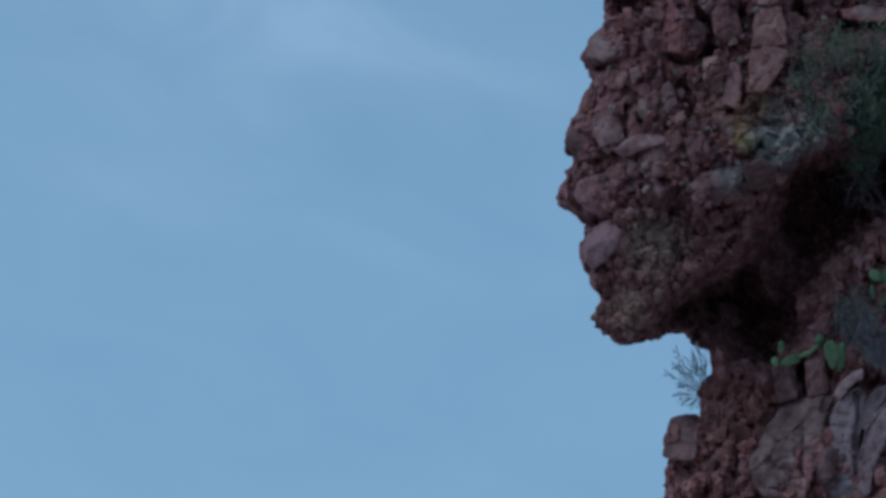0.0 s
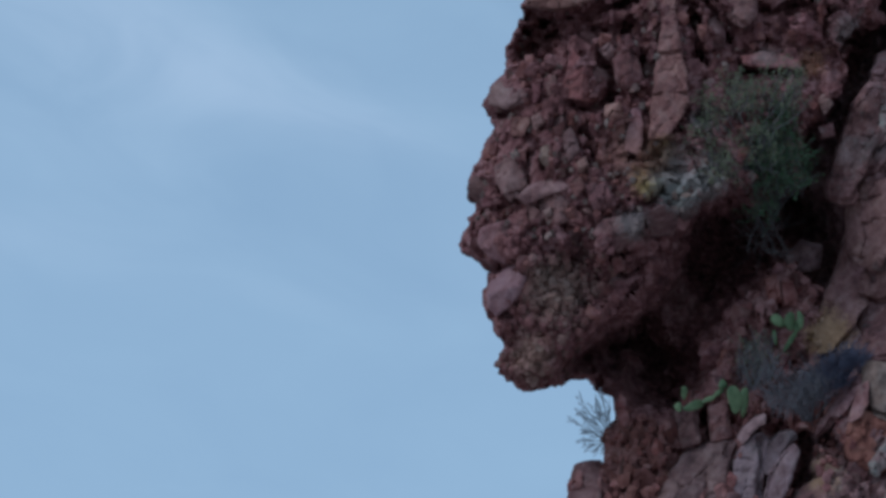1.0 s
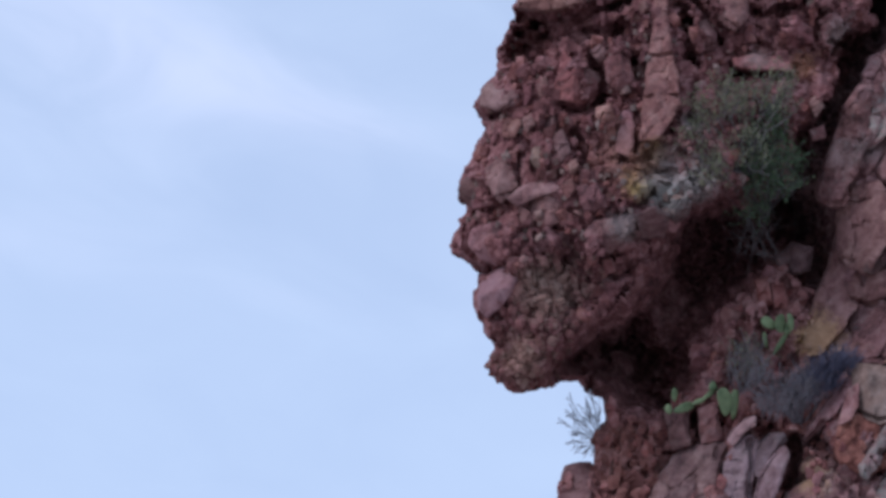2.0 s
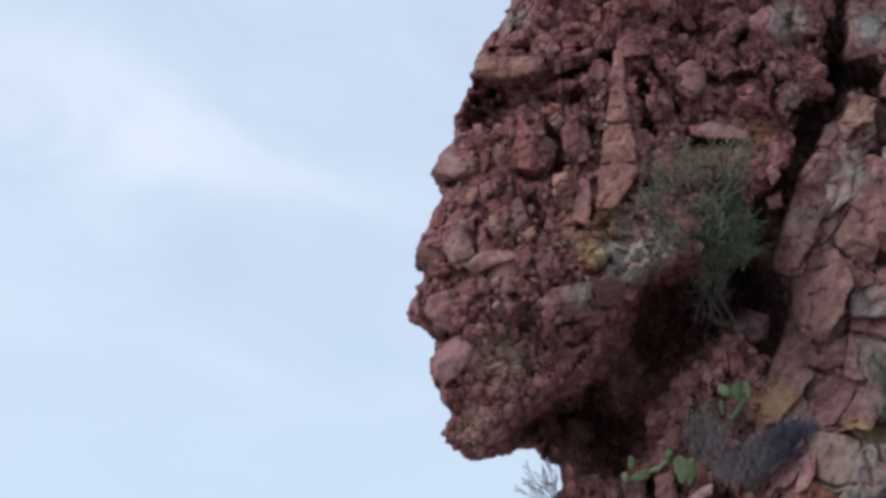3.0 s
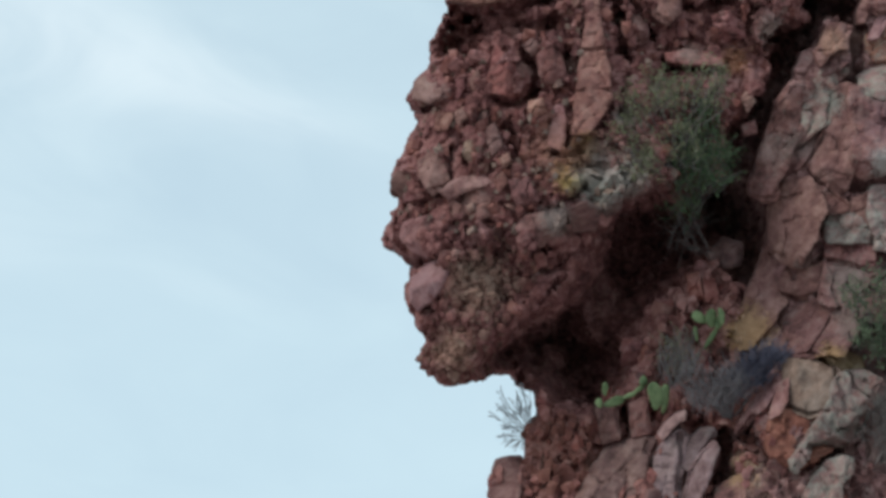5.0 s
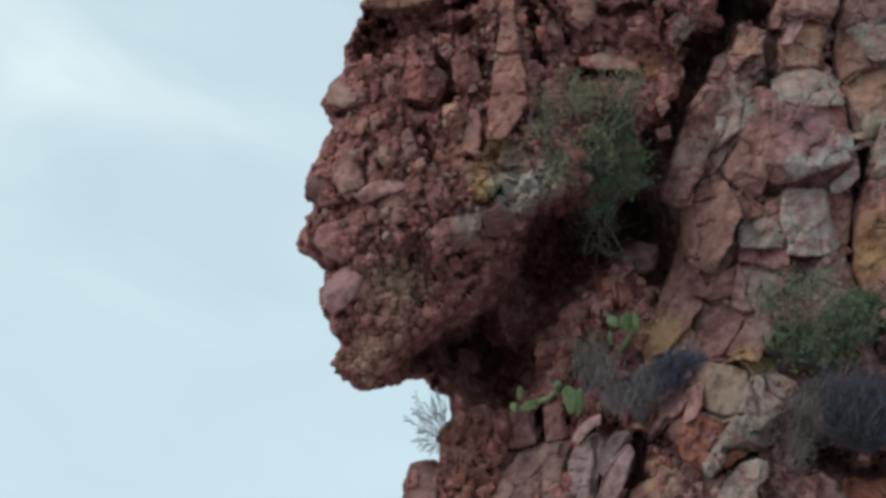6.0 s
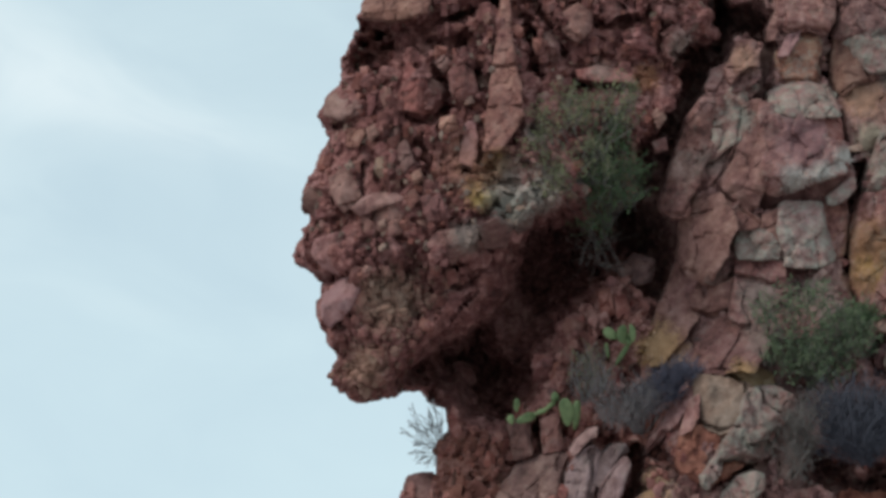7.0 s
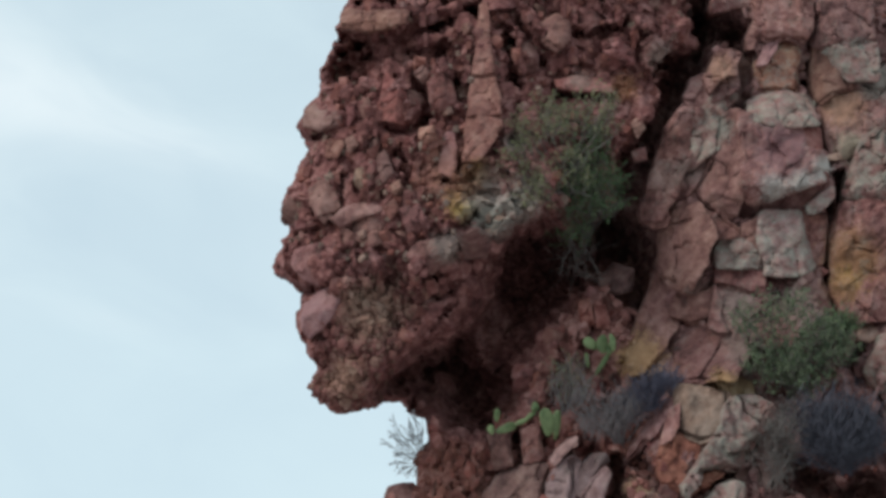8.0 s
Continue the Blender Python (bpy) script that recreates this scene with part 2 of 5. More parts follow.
    made = {
        "matrix": rock("conglomerate_matrix", (0.065, 0.026, 0.023), (0.18, 0.07, 0.06), (0.34, 0.175, 0.15), 0.10, 0.5, 0.9, lichens_and_lifts, vary=0.0),
        "rose": rock("rose_stone", (0.15, 0.062, 0.06), (0.265, 0.122, 0.113), (0.36, 0.2, 0.185), 0.16, 0.5, 0.5, lichens_and_lifts, specks=0.12),
        "mauve": rock("mauve_stone", (0.14, 0.072, 0.07), (0.25, 0.138, 0.125), (0.35, 0.225, 0.2), 0.16, 0.45, 0.5, lichens_and_lifts, specks=0.12),
        "tan": rock("tan_stone", (0.18, 0.105, 0.075), (0.27, 0.175, 0.13), (0.36, 0.26, 0.2), 0.16, 0.45, 0.5, drab=(1.1, 0.95, 0.9)),
        "brown": rock("brown_stone", (0.075, 0.036, 0.031), (0.165, 0.085, 0.07), (0.27, 0.16, 0.13), 0.14, 0.4, 0.6, lichens_and_lifts, specks=0.12),
        "red": rock("red_stone", (0.11, 0.036, 0.028), (0.23, 0.086, 0.066), (0.34, 0.165, 0.13), 0.14, 0.4, 0.6, lichens_and_lifts, specks=0.12),
        "ochre": rock("ochre_stone", (0.16, 0.09, 0.05), (0.27, 0.17, 0.08), (0.36, 0.26, 0.16), 0.16, 0.4, 0.5),
        "chunk": rock("conglomerate_chunk", (0.06, 0.023, 0.02), (0.195, 0.076, 0.065), (0.33, 0.17, 0.148), 0.12, 0.4, 0.8, lichens_and_lifts, vary=0.22, specks=0.1),
        "pink": rock("pink_stone", (0.19, 0.11, 0.095), (0.32, 0.19, 0.165), (0.42, 0.275, 0.245), 0.16, 0.4, 0.5, vary=0.12),
        "cliff": rock("jointed_cliff_stone", (0.06, 0.027, 0.024), (0.182, 0.085, 0.073), (0.3, 0.175, 0.15), 0.12, 0.4, 0.95, crusts, vary=0.2, specks=0.3, cool=1.08, drab=(1.12, 1.12, 1.05)),
        "amber": rock("amber_stone", (0.09, 0.041, 0.032), (0.19, 0.09, 0.067), (0.31, 0.18, 0.132), 0.12, 0.3, 0.8, lichens_and_lifts, specks=0.1),
        "slab": rock("slab_stone", (0.09, 0.039, 0.033), (0.204, 0.1, 0.08), (0.33, 0.19, 0.15), 0.12, 0.35, 0.9, crusts, vary=0.12, specks=0.14, cool=1.12),
        "hoary": rock("hoary_lichen_stone", (0.1, 0.05, 0.043), (0.225, 0.12, 0.1), (0.33, 0.21, 0.18), 0.12, 0.35, 0.9, vary=0.12, specks=0.85, spread=(0.42, 0.6)),
        "dusk": rock("dusky_slab_stone", (0.1, 0.058, 0.054), (0.185, 0.118, 0.108), (0.28, 0.195, 0.18), 0.12, 0.35, 0.8, specks=0.2),
        "dun": rock("dun_stone", (0.1, 0.066, 0.048), (0.195, 0.138, 0.1), (0.29, 0.22, 0.165), 0.12, 0.3, 0.6, drab=(1.1, 1.0, 0.95)),
        "mottle": rock("rust_and_lichen_stone", (0.09, 0.035, 0.025), (0.24, 0.105, 0.065), (0.34, 0.21, 0.13), 0.12, 0.3, 0.8, specks=0.6, spread=(0.47, 0.58)),
        "brick": rock("brick_red_stone", (0.085, 0.026, 0.018), (0.225, 0.08, 0.05), (0.33, 0.15, 0.1), 0.12, 0.3, 0.8, vary=0.1),
        "rubble": rock("red_rubble", (0.09, 0.035, 0.029), (0.255, 0.107, 0.088), (0.38, 0.215, 0.175), 0.09, 0.3, 0.9, lichens_and_lifts, vary=0.0, specks=0.1),
        # ground out of view: paled and greyed to bounce light under the overhang
        "earth": rock("dry_earth", (0.28, 0.255, 0.24), (0.40, 0.37, 0.35), (0.5, 0.465, 0.44), 0.3, 4.0, 0.5),
    }
    return made


# ---- helpers for shapes ----
def part(name, mesh, material, parent=None, label="", m=None):
    """Links a bmesh or a mesh as one object, under a thing or in the outcrop's frame."""
    if isinstance(mesh, bmesh.types.BMesh):
        data = bpy.data.meshes.new(name)
        mesh.to_mesh(data)
        mesh.free()
    else:
        data = mesh
    if material and not data.materials:
        data.materials.append(material)
    ob = new(name, data)
    if parent is not None:
        ob.parent = parent
    if m is not None:
        ob.matrix_basis = m
    if label:
        tagged(ob, label)
    return ob


def smooth(x):
    x = np.clip(x, 0, 1)
    return x * x * (3 - 2 * x)


def value_noise(a, b, size, seed):
    table = np.random.RandomState(seed).rand(64, 64)
    x, y = a / size + 17.3, b / size + 31.7
    i, j = np.floor(x).astype(int), np.floor(y).astype(int)
    u, v = smooth(x - i), smooth(y - j)
    at = lambda p, q: table[p % 64, q % 64]
    return (at(i, j) * (1 - u) + at(i + 1, j) * u) * (1 - v) + (at(i, j + 1) * (1 - u) + at(i + 1, j + 1) * u) * v - 0.5


def fractal(a, b, size, seed, octaves=4):
    return sum(value_noise(a, b, size / 2 ** o, seed + o) / 1.8 ** o for o in range(octaves))


def cells(a, b, size, seed):
    """Broken ground: the distance to the nearest joint between lumps, 0 to about 1, each lump's own chance value, and its lean."""
    r = np.random.RandomState(seed)
    jx, jy, own, lx, ly = (r.rand(64, 64) for _ in range(5))
    x, y = a / size + 23.1, b / size + 41.9
    i, j = np.floor(x).astype(int), np.floor(y).astype(int)
    best, second = np.full(x.shape, 9.0), np.full(x.shape, 9.0)
    chance, lean = np.zeros(x.shape), np.zeros(x.shape)
    for p in (-1, 0, 1):
        for q in (-1, 0, 1):
            ii, jj = (i + p) % 64, (j + q) % 64
            dx, dy = i + p + jx[ii, jj] - x, j + q + jy[ii, jj] - y
            far = np.hypot(dx, dy)
            closer = far < best
            second = np.where(closer, best, np.minimum(second, far))
            chance = np.where(closer, own[ii, jj], chance)
            lean = np.where(closer, dx * (lx[ii, jj] - 0.5) + dy * (ly[ii, jj] - 0.5), lean)
            best = np.where(closer, far, best)
    return np.clip(second - best, 0, 1), chance, lean


def inside(a, b, corners):
    """Metres inside a closed outline (outside: minus)."""
    far, odd = np.full(a.shape, 99.0), np.zeros(a.shape, bool)
    for (x0, y0), (x1, y1) in zip(corners, corners[1:] + corners[:1]):
        ex, ey = x1 - x0, y1 - y0
        t = np.clip(((a - x0) * ex + (b - y0) * ey) / (ex * ex + ey * ey), 0, 1)
        far = np.minimum(far, np.hypot(a - x0 - t * ex, b - y0 - t * ey))
        crosses = (y0 > b) != (y1 > b)
        odd ^= crosses & (a < x0 + (b - y0) * ex / (ey if ey else 1e-9))
    return np.where(odd, far, -far)


def along(a, b, corners):
    """Metres from an open line."""
    far = np.full(a.shape, 99.0)
    for (x0, y0), (x1, y1) in zip(corners, corners[1:]):
        ex, ey = x1 - x0, y1 - y0
        t = np.clip(((a - x0) * ex + (b - y0) * ey) / (ex * ex + ey * ey), 0, 1)
        far = np.minimum(far, np.hypot(a - x0 - t * ex, b - y0 - t * ey))
    return far


def skin_of(field, lows, step):
    """The surface where a sampled field crosses zero, as points and quads (positive inside)."""
    solid = field > 0
    nx, ny, nz = field.shape
    count = np.zeros((nx - 1, ny - 1, nz - 1), np.uint8)
    corners = [(i, j, k) for i in (0, 1) for j in (0, 1) for k in (0, 1)]
    cut = lambda i, j, k: (slice(i, nx - 1 + i), slice(j, ny - 1 + j), slice(k, nz - 1 + k))
    for c in corners:
        count += solid[cut(*c)]
    active = (count > 0) & (count < 8)
    I, J, K = np.nonzero(active)
    number = np.full(active.shape, -1, np.int32)
    number[I, J, K] = np.arange(len(I))
    total, hits = np.zeros((len(I), 3)), np.zeros(len(I))
    for p in corners:
        for axis in range(3):
            if p[axis]:
                continue
            q = tuple(1 if n == axis else p[n] for n in range(3))
            f0, f1 = field[I + p[0], J + p[1], K + p[2]], field[I + q[0], J + q[1], K + q[2]]
            cross = (f0 > 0) != (f1 > 0)
            t = np.where(cross, f0 / np.where(cross, f0 - f1, 1), 0)
            spot = np.zeros((len(I), 3)) + p
            spot[:, axis] += t
            total += spot * cross[:, None]
            hits += cross
    points = (np.stack([I, J, K], 1) + total / hits[:, None]) * step + lows
    quads = []
    for axis in range(3):
        lo, hi = [slice(None)] * 3, [slice(None)] * 3
        lo[axis], hi[axis] = slice(0, -1), slice(1, None)
        A, B = solid[tuple(lo)], solid[tuple(hi)]
        cells_at = np.nonzero(A != B)
        way = A[cells_at]
        i = np.stack(cells_at, 1)
        u, v = (axis + 1) % 3, (axis + 2) % 3
        ok = (i[:, u] > 0) & (i[:, v] > 0) & (i[:, u] < field.shape[u] - 1) & (i[:, v] < field.shape[v] - 1)
        i, way = i[ok], way[ok]
        ring = []
        for du, dv in ((-1, -1), (0, -1), (0, 0), (-1, 0)):
            c = i.copy()
            c[:, u] += du
            c[:, v] += dv
            ring.append(number[c[:, 0], c[:, 1], c[:, 2]])
        q = np.stack(ring, 1)
        q[~way] = q[~way][:, ::-1]
        quads.append(q)
    return points, np.concatenate(quads)


def mesh_of(name, points, quads, shade=True):
    data = bpy.data.meshes.new(name)
    data.from_pydata(points.tolist(), [], quads.tolist())
    if shade:
        data.polygons.foreach_set("use_smooth", [True] * len(data.polygons))
    return data


def solid_noise(p, size, seed):
    """Smooth chance values in space, -0.5 to 0.5."""
    table = np.random.RandomState(seed).rand(32, 32, 32)
    q = p / size + 50.3
    i = np.floor(q).astype(int)
    u = smooth(q - i)
    total = 0.0
    for x in (0, 1):
        for y in (0, 1):
            for z in (0, 1):
                share = np.where(x, u[:, 0], 1 - u[:, 0]) * np.where(y, u[:, 1], 1 - u[:, 1]) * np.where(z, u[:, 2], 1 - u[:, 2])
                total = total + share * table[(i[:, 0] + x) % 32, (i[:, 1] + y) % 32, (i[:, 2] + z) % 32]
    return total - 0.5


def lumps(p, size, seed):
    """Rounded lumps in space: 0 in the joints between them, up to 1 on their backs, and each one's own chance value."""
    r = np.random.RandomState(seed)
    table = r.rand(16, 16, 16, 4)
    q = p / size + 33.7
    i = np.floor(q).astype(int)
    best, second, own = np.full(len(p), 9.0), np.full(len(p), 9.0), np.zeros(len(p))
    for x in (-1, 0, 1):
        for y in (-1, 0, 1):
            for z in (-1, 0, 1):
                j = i + (x, y, z)
                cell = table[j[:, 0] % 16, j[:, 1] % 16, j[:, 2] % 16]
                far = np.linalg.norm(j + cell[:, :3] - q, axis=1)
                closer = far < best
                second = np.where(closer, best, np.minimum(second, far))
                own = np.where(closer, cell[:, 3], own)
                best = np.where(closer, far, best)
    return smooth((second - best) / 0.35), own


def rough_walls(points, quads, size=1.0):
    """Breaks up the steep walls, which the front's own relief cannot reach."""
    a, b, c, d = (points[quads[:, n]] for n in range(4))
    flat = np.cross(c - a, d - b)
    normal = np.zeros(points.shape)
    for n in range(4):
        for axis in range(3):
            normal[:, axis] += np.bincount(quads[:, n], flat[:, axis], len(points))
    normal /= np.linalg.norm(normal, axis=1)[:, None] + 1e-9
    steep = smooth((0.8 - np.abs(normal[:, 1])) / 0.5)
    steep = steep * smooth((inside(points[:, 0], points[:, 2], FACE + NECK) - 0.12) / 0.3)      # the outline has its own relief
    chosen = steep > 0.01
    p = points[chosen]
    p = p + 0.1 * size * np.stack([solid_noise(p, 0.3 * size, n) for n in (3, 4, 5)], 1)
    big, own = lumps(p, 0.34 * size, 6)
    small, own2 = lumps(p, 0.13 * size, 7)
    rise = 0.16 * solid_noise(p, 0.6 * size, 8) + 0.09 * (big * (own - 0.2) - 0.25) + 0.05 * (small * own2 - 0.4) + 0.06 * solid_noise(p, 0.1 * size, 9)
    moved = points.copy()
    moved[chosen] += normal[chosen] * (rise * size * steep[chosen])[:, None]
    return moved, quads


# ---- the shape of the outcrop ----
FACE = [(23.68, 7.91), (6.32, 7.32), (2.52, 6.88), (0.79, 5.87), (0.04, 4.66), (-0.42, 3.82), (-0.65, 3.44), (-0.80, 3.24), (-0.94, 2.94), (-1.00, 2.79), (-1.05, 2.45),
        (-1.19, 2.20), (-1.23, 1.92), (-1.32, 1.86), (-1.47, 1.56), (-1.44, 1.42), (-1.32, 1.28), (-1.42, 1.08), (-1.60, 0.74),
        (-1.64, 0.58), (-1.58, 0.30), (-1.68, -0.03), (-1.66, -0.15), (-1.50, -0.26), (-1.38, -0.43), (-1.44, -0.64), (-1.42, -0.78),
        (-1.20, -1.21), (-1.28, -1.35), (-1.26, -1.53), (-1.08, -1.68), (-0.94, -1.76), (-0.65, -1.69), (-0.29, -1.67), (-0.17, -1.76), (0.03, -1.80)]
NECK = [(0.04, -2.09), (-0.05, -2.19), (-0.09, -2.52), (-0.37, -2.54), (-0.50, -2.70), (-0.45, -2.92), (-0.50, -3.41), (-0.90, -4.23), (-1.37, -5.88),
        (-2.80, -11.90), (19.74, -11.90)]
HOLLOW = [(-0.58, -1.56), (-0.40, -1.24), (-0.23, -0.99), (0.10, -0.75), (0.47, -0.42), (0.68, -0.07), (0.96, 0.27), (1.41, 0.50), (1.94, 0.58), (2.32, 0.55), (2.60, 0.26),
          (2.53, -0.31), (2.24, -0.30), (1.89, -0.47), (1.62, -0.72), (1.38, -0.98), (1.17, -1.30), (0.96, -1.67), (0.76, -1.98), (0.5, -2.02), (0.26, -1.94), (0.1, -1.76), (-0.27, -1.59)]
HOLLOW_FLOOR = [(0.28, -1.94), (0.5, -2.02), (0.76, -2.0), (0.96, -1.67), (1.05, -1.5)]
HOLLOW_ROOF = [(0.0, -0.8), (0.3, -0.55), (0.6, -0.25)]
RUBBLE_Z, RUBBLE_X = (-2.2, -2.0, -1.67, -1.3, -0.98, -0.72, -0.3), (-0.8, 0.72, 0.96, 1.17, 1.38, 1.62, 1.9)     # the left edge of the rubble
POCKET = [(-0.22, -1.52), (-0.05, -1.3), (0.28, -1.17), (0.45, -1.45), (0.58, -1.72)]
CLEFT = [(3.41, 5.09), (3.29, 3.26), (3.20, 2.52), (3.09, 2.16), (2.86, 1.80), (2.58, 1.32), (2.32, 0.70), (2.41, 0.13), (2.42, -0.31)]
CLEFT_Z, CLEFT_X = [z for x, z in CLEFT[::-1]], [x for x, z in CLEFT[::-1]]
CLEFT_Z, CLEFT_X = [-13.0, -1.6, *CLEFT_Z], [1.6, 2.2, *CLEFT_X]
# dark joints: a line, its half width, its depth
BROW_JOINTS = [([(-0.89, 2.58), (-0.54, 2.51), (-0.16, 2.58), (0.43, 2.74), (0.65, 2.84)], 0.13, 0.9),
               ([(-0.88, 2.26), (-0.72, 2.38), (-0.60, 2.10)], 0.25, 1.1),
               ([(-1.43, -0.32), (-1.16, -0.32), (-0.83, -0.21)], 0.06, 0.25),
               ([(1.48, 1.85), (1.77, 1.83), (2.10, 1.79)], 0.07, 0.8),
               ([(-0.54, 1.48), (-0.22, 1.44), (0.07, 1.57)], 0.07, 0.35),
               ([(-1.43, 1.36), (-1.24, 1.40), (-1.10, 1.51)], 0.06, 0.3),
               ([(-0.79, 1.06), (-0.92, 0.90), (-0.91, 0.61)], 0.06, 0.3),
               ([(-0.28, 1.22), (-0.15, 0.96), (-0.25, 0.70)], 0.06, 0.25),
               ([(0.30, 2.46), (0.42, 2.13), (0.39, 1.80)], 0.06, 0.3),
               ([(1.14, 2.72), (1.20, 2.39), (1.39, 2.20), (1.78, 2.21)], 0.05, 0.3)]
CHEEK_JOINTS = [([(1.78, 2.56), (2.11, 2.59), (2.37, 2.72)], 0.06, 0.3),
                ([(-0.06, 2.00), (0.05, 1.77), (0.01, 1.54)], 0.09, 0.22),
                ([(-0.85, 0.32), (-0.81, 0.01), (-0.91, -0.18)], 0.06, 0.2),
                ([(-1.16, 0.35), (-1.42, 0.32), (-1.51, 0.39)], 0.05, 0.2),
                ([(1.34, 3.19), (1.79, 3.14), (2.08, 3.06)], 0.09, 0.35),
                ([(-0.09, 2.99), (0.36, 2.94), (0.62, 2.86)], 0.07, 0.25),
                ([(0.97, -1.92), (1.06, -2.16)], 0.09, 0.5),
                ([(-0.29, 3.42), (-0.61, 3.06), (-0.29, 2.98)], 0.07, 0.22),
                # next: groove added as a stand-in for the upright slab's shaded right side
                ([(0.97, 2.46), (1.03, 1.93), (1.02, 1.32)], 0.09, 0.4),
                ([(0.01, -0.22), (0.29, -0.14), (0.61, 0.07)], 0.08, 0.3)]
HEAD_JOINTS = [([(-0.62, 2.38), (-0.2, 2.34), (0.22, 2.38)], 0.13, 0.6), ([(-0.75, 2.99), (-0.3, 2.94)], 0.07, 0.5)]
CLIFF_JOINTS = [([(3.56, 0.50), (3.91, 0.58), (4.26, 0.67), (4.49, 0.74)], 0.09, 0.5),
                ([(3.2, 2.85), (3.4, 2.62), (3.6, 2.58)], 0.24, 1.4),
                ([(3.64, 2.32), (3.62, 1.75)], 0.14, 0.7),
                ([(4.50, 2.7), (4.38, 2.0), (4.46, 1.55), (4.55, 1.1)], 0.07, 0.7),
                ([(4.66, 0.9), (4.52, 0.39), (4.46, -0.12), (4.52, -0.62)], 0.08, 0.7),
                ([(3.75, -2.22), (4.11, -2.31), (4.41, -2.52), (4.85, -2.49)], 0.3, 1.0)]
FOOT_JOINTS = [([(4.76, -0.93), (4.63, -1.12), (4.71, -1.30)], 0.14, 0.6),
               ([(2.03, -2.19), (2.11, -2.52), (2.05, -2.85)], 0.17, 0.9),
               ([(2.26, -2.16), (2.48, -2.34), (2.63, -2.52)], 0.1, 0.4),
               ([(2.75, -1.90), (2.95, -1.93), (3.08, -1.88)], 0.05, 0.3),
               ([(2.82, -2.47), (3.12, -2.33), (3.43, -2.29)], 0.11, 0.45),
               ([(3.29, 1.14), (3.12, 0.93), (2.93, 0.77), (2.82, 0.59)], 0.05, 0.3)]
# open joints between and through the blocks: a line, its half width
CLIFF_CUTS = [([(4.50, 2.76), (4.40, 2.38), (4.36, 2.00), (4.42, 1.70), (4.47, 1.44), (4.50, 1.20)], 0.031),
        ([(4.67, 0.86), (4.61, 0.60), (4.52, 0.35), (4.46, -0.01), (4.42, -0.26), (4.50, -0.51), (4.53, -0.71)], 0.034),
        ([(3.15, 0.60), (3.30, 0.44), (3.48, 0.28)], 0.022),
        ([(3.24, -0.29), (3.48, -0.35), (3.70, -0.44)], 0.022),
        ([(2.48, 0.39), (2.68, 0.39), (2.78, 0.58), (2.99, 0.69), (3.13, 0.88), (3.27, 1.12)], 0.022),
        ([(3.35, 1.56), (3.29, 1.26), (3.20, 0.98)], 0.022),
        ([(3.79, 1.88), (3.98, 1.90), (4.20, 1.89)], 0.022),
        ([(3.83, 2.51), (3.93, 2.47), (4.11, 2.50), (4.31, 2.45)], 0.028),
        ([(4.36, 2.38), (4.29, 2.10), (4.24, 1.90)], 0.041)]
FOOT_CUTS = [([(4.48, 1.75), (4.60, 1.85), (4.82, 1.89)], 0.019),
        ([(2.70, -0.23), (2.79, -0.26)], 0.031),
        ([(2.76, -0.67), (2.92, -0.74), (3.14, -0.70)], 0.028),
        ([(2.67, -1.32), (2.98, -1.30), (3.23, -1.42), (3.26, -1.56)], 0.031),
        ([(2.74, -1.84), (2.92, -1.92), (3.14, -1.88)], 0.031),
        ([(1.60, -2.18), (1.61, -2.43), (1.58, -2.62), (1.58, -3.06)], 0.031),
        ([(1.98, -2.18), (1.85, -2.34), (1.71, -2.56), (1.64, -2.87)], 0.025),
        ([(1.38, -2.25), (1.29, -2.50), (1.23, -2.81)], 0.025),
        ([(2.95, -2.25), (3.10, -2.22), (3.29, -2.25)], 0.050),
        ([(2.38, -1.98), (2.29, -2.12), (2.10, -2.25)], 0.044)]


def open_joints(a, b):
    """How far the open joints cut in."""
    rough = 1 + 0.9 * fractal(a, b, 0.22, 67, 3)
    return sum(3.6 * half * smooth((1.3 * half * rough - along(a, b, line)) / (1.3 * half)) for line, half in CLIFF_CUTS + FOOT_CUTS)


# how far parts of the front stand back from a plumb wall: x, z, metres
FRONT = [(-0.54, 2.20, 0.15), (-1.04, 0.90, 0.1), (-0.53, 0.58, -0.1), (-0.84, -0.99, -0.25), (-0.15, 0.13, -0.2), (0.75, 2.20, 0.0), (0.74, 0.90, -0.25), (1.71, 2.33, 0.05),
         (2.68, 2.46, 0.3), (-0.90, -1.49, -0.15), (0.28, -0.50, 0.2), (0.54, -0.40, 0.6), (-0.12, -0.90, 0.0), (-0.52, -1.24, 0.0), (1.38, 0.96, -0.3), (1.93, 0.13, 1.3), (2.11, -0.34, 0.9), (0.10, -1.85, 1.2),
         (0.41, -2.16, 0.6), (0.04, -2.58, 0.7), (0.71, -2.70, 0.15), (1.35, -1.24, 0.45), (1.03, -1.82, 0.2), (1.33, -2.34, 0.0), (1.96, -1.61, -0.1), (1.85, -0.75, 0.35)]
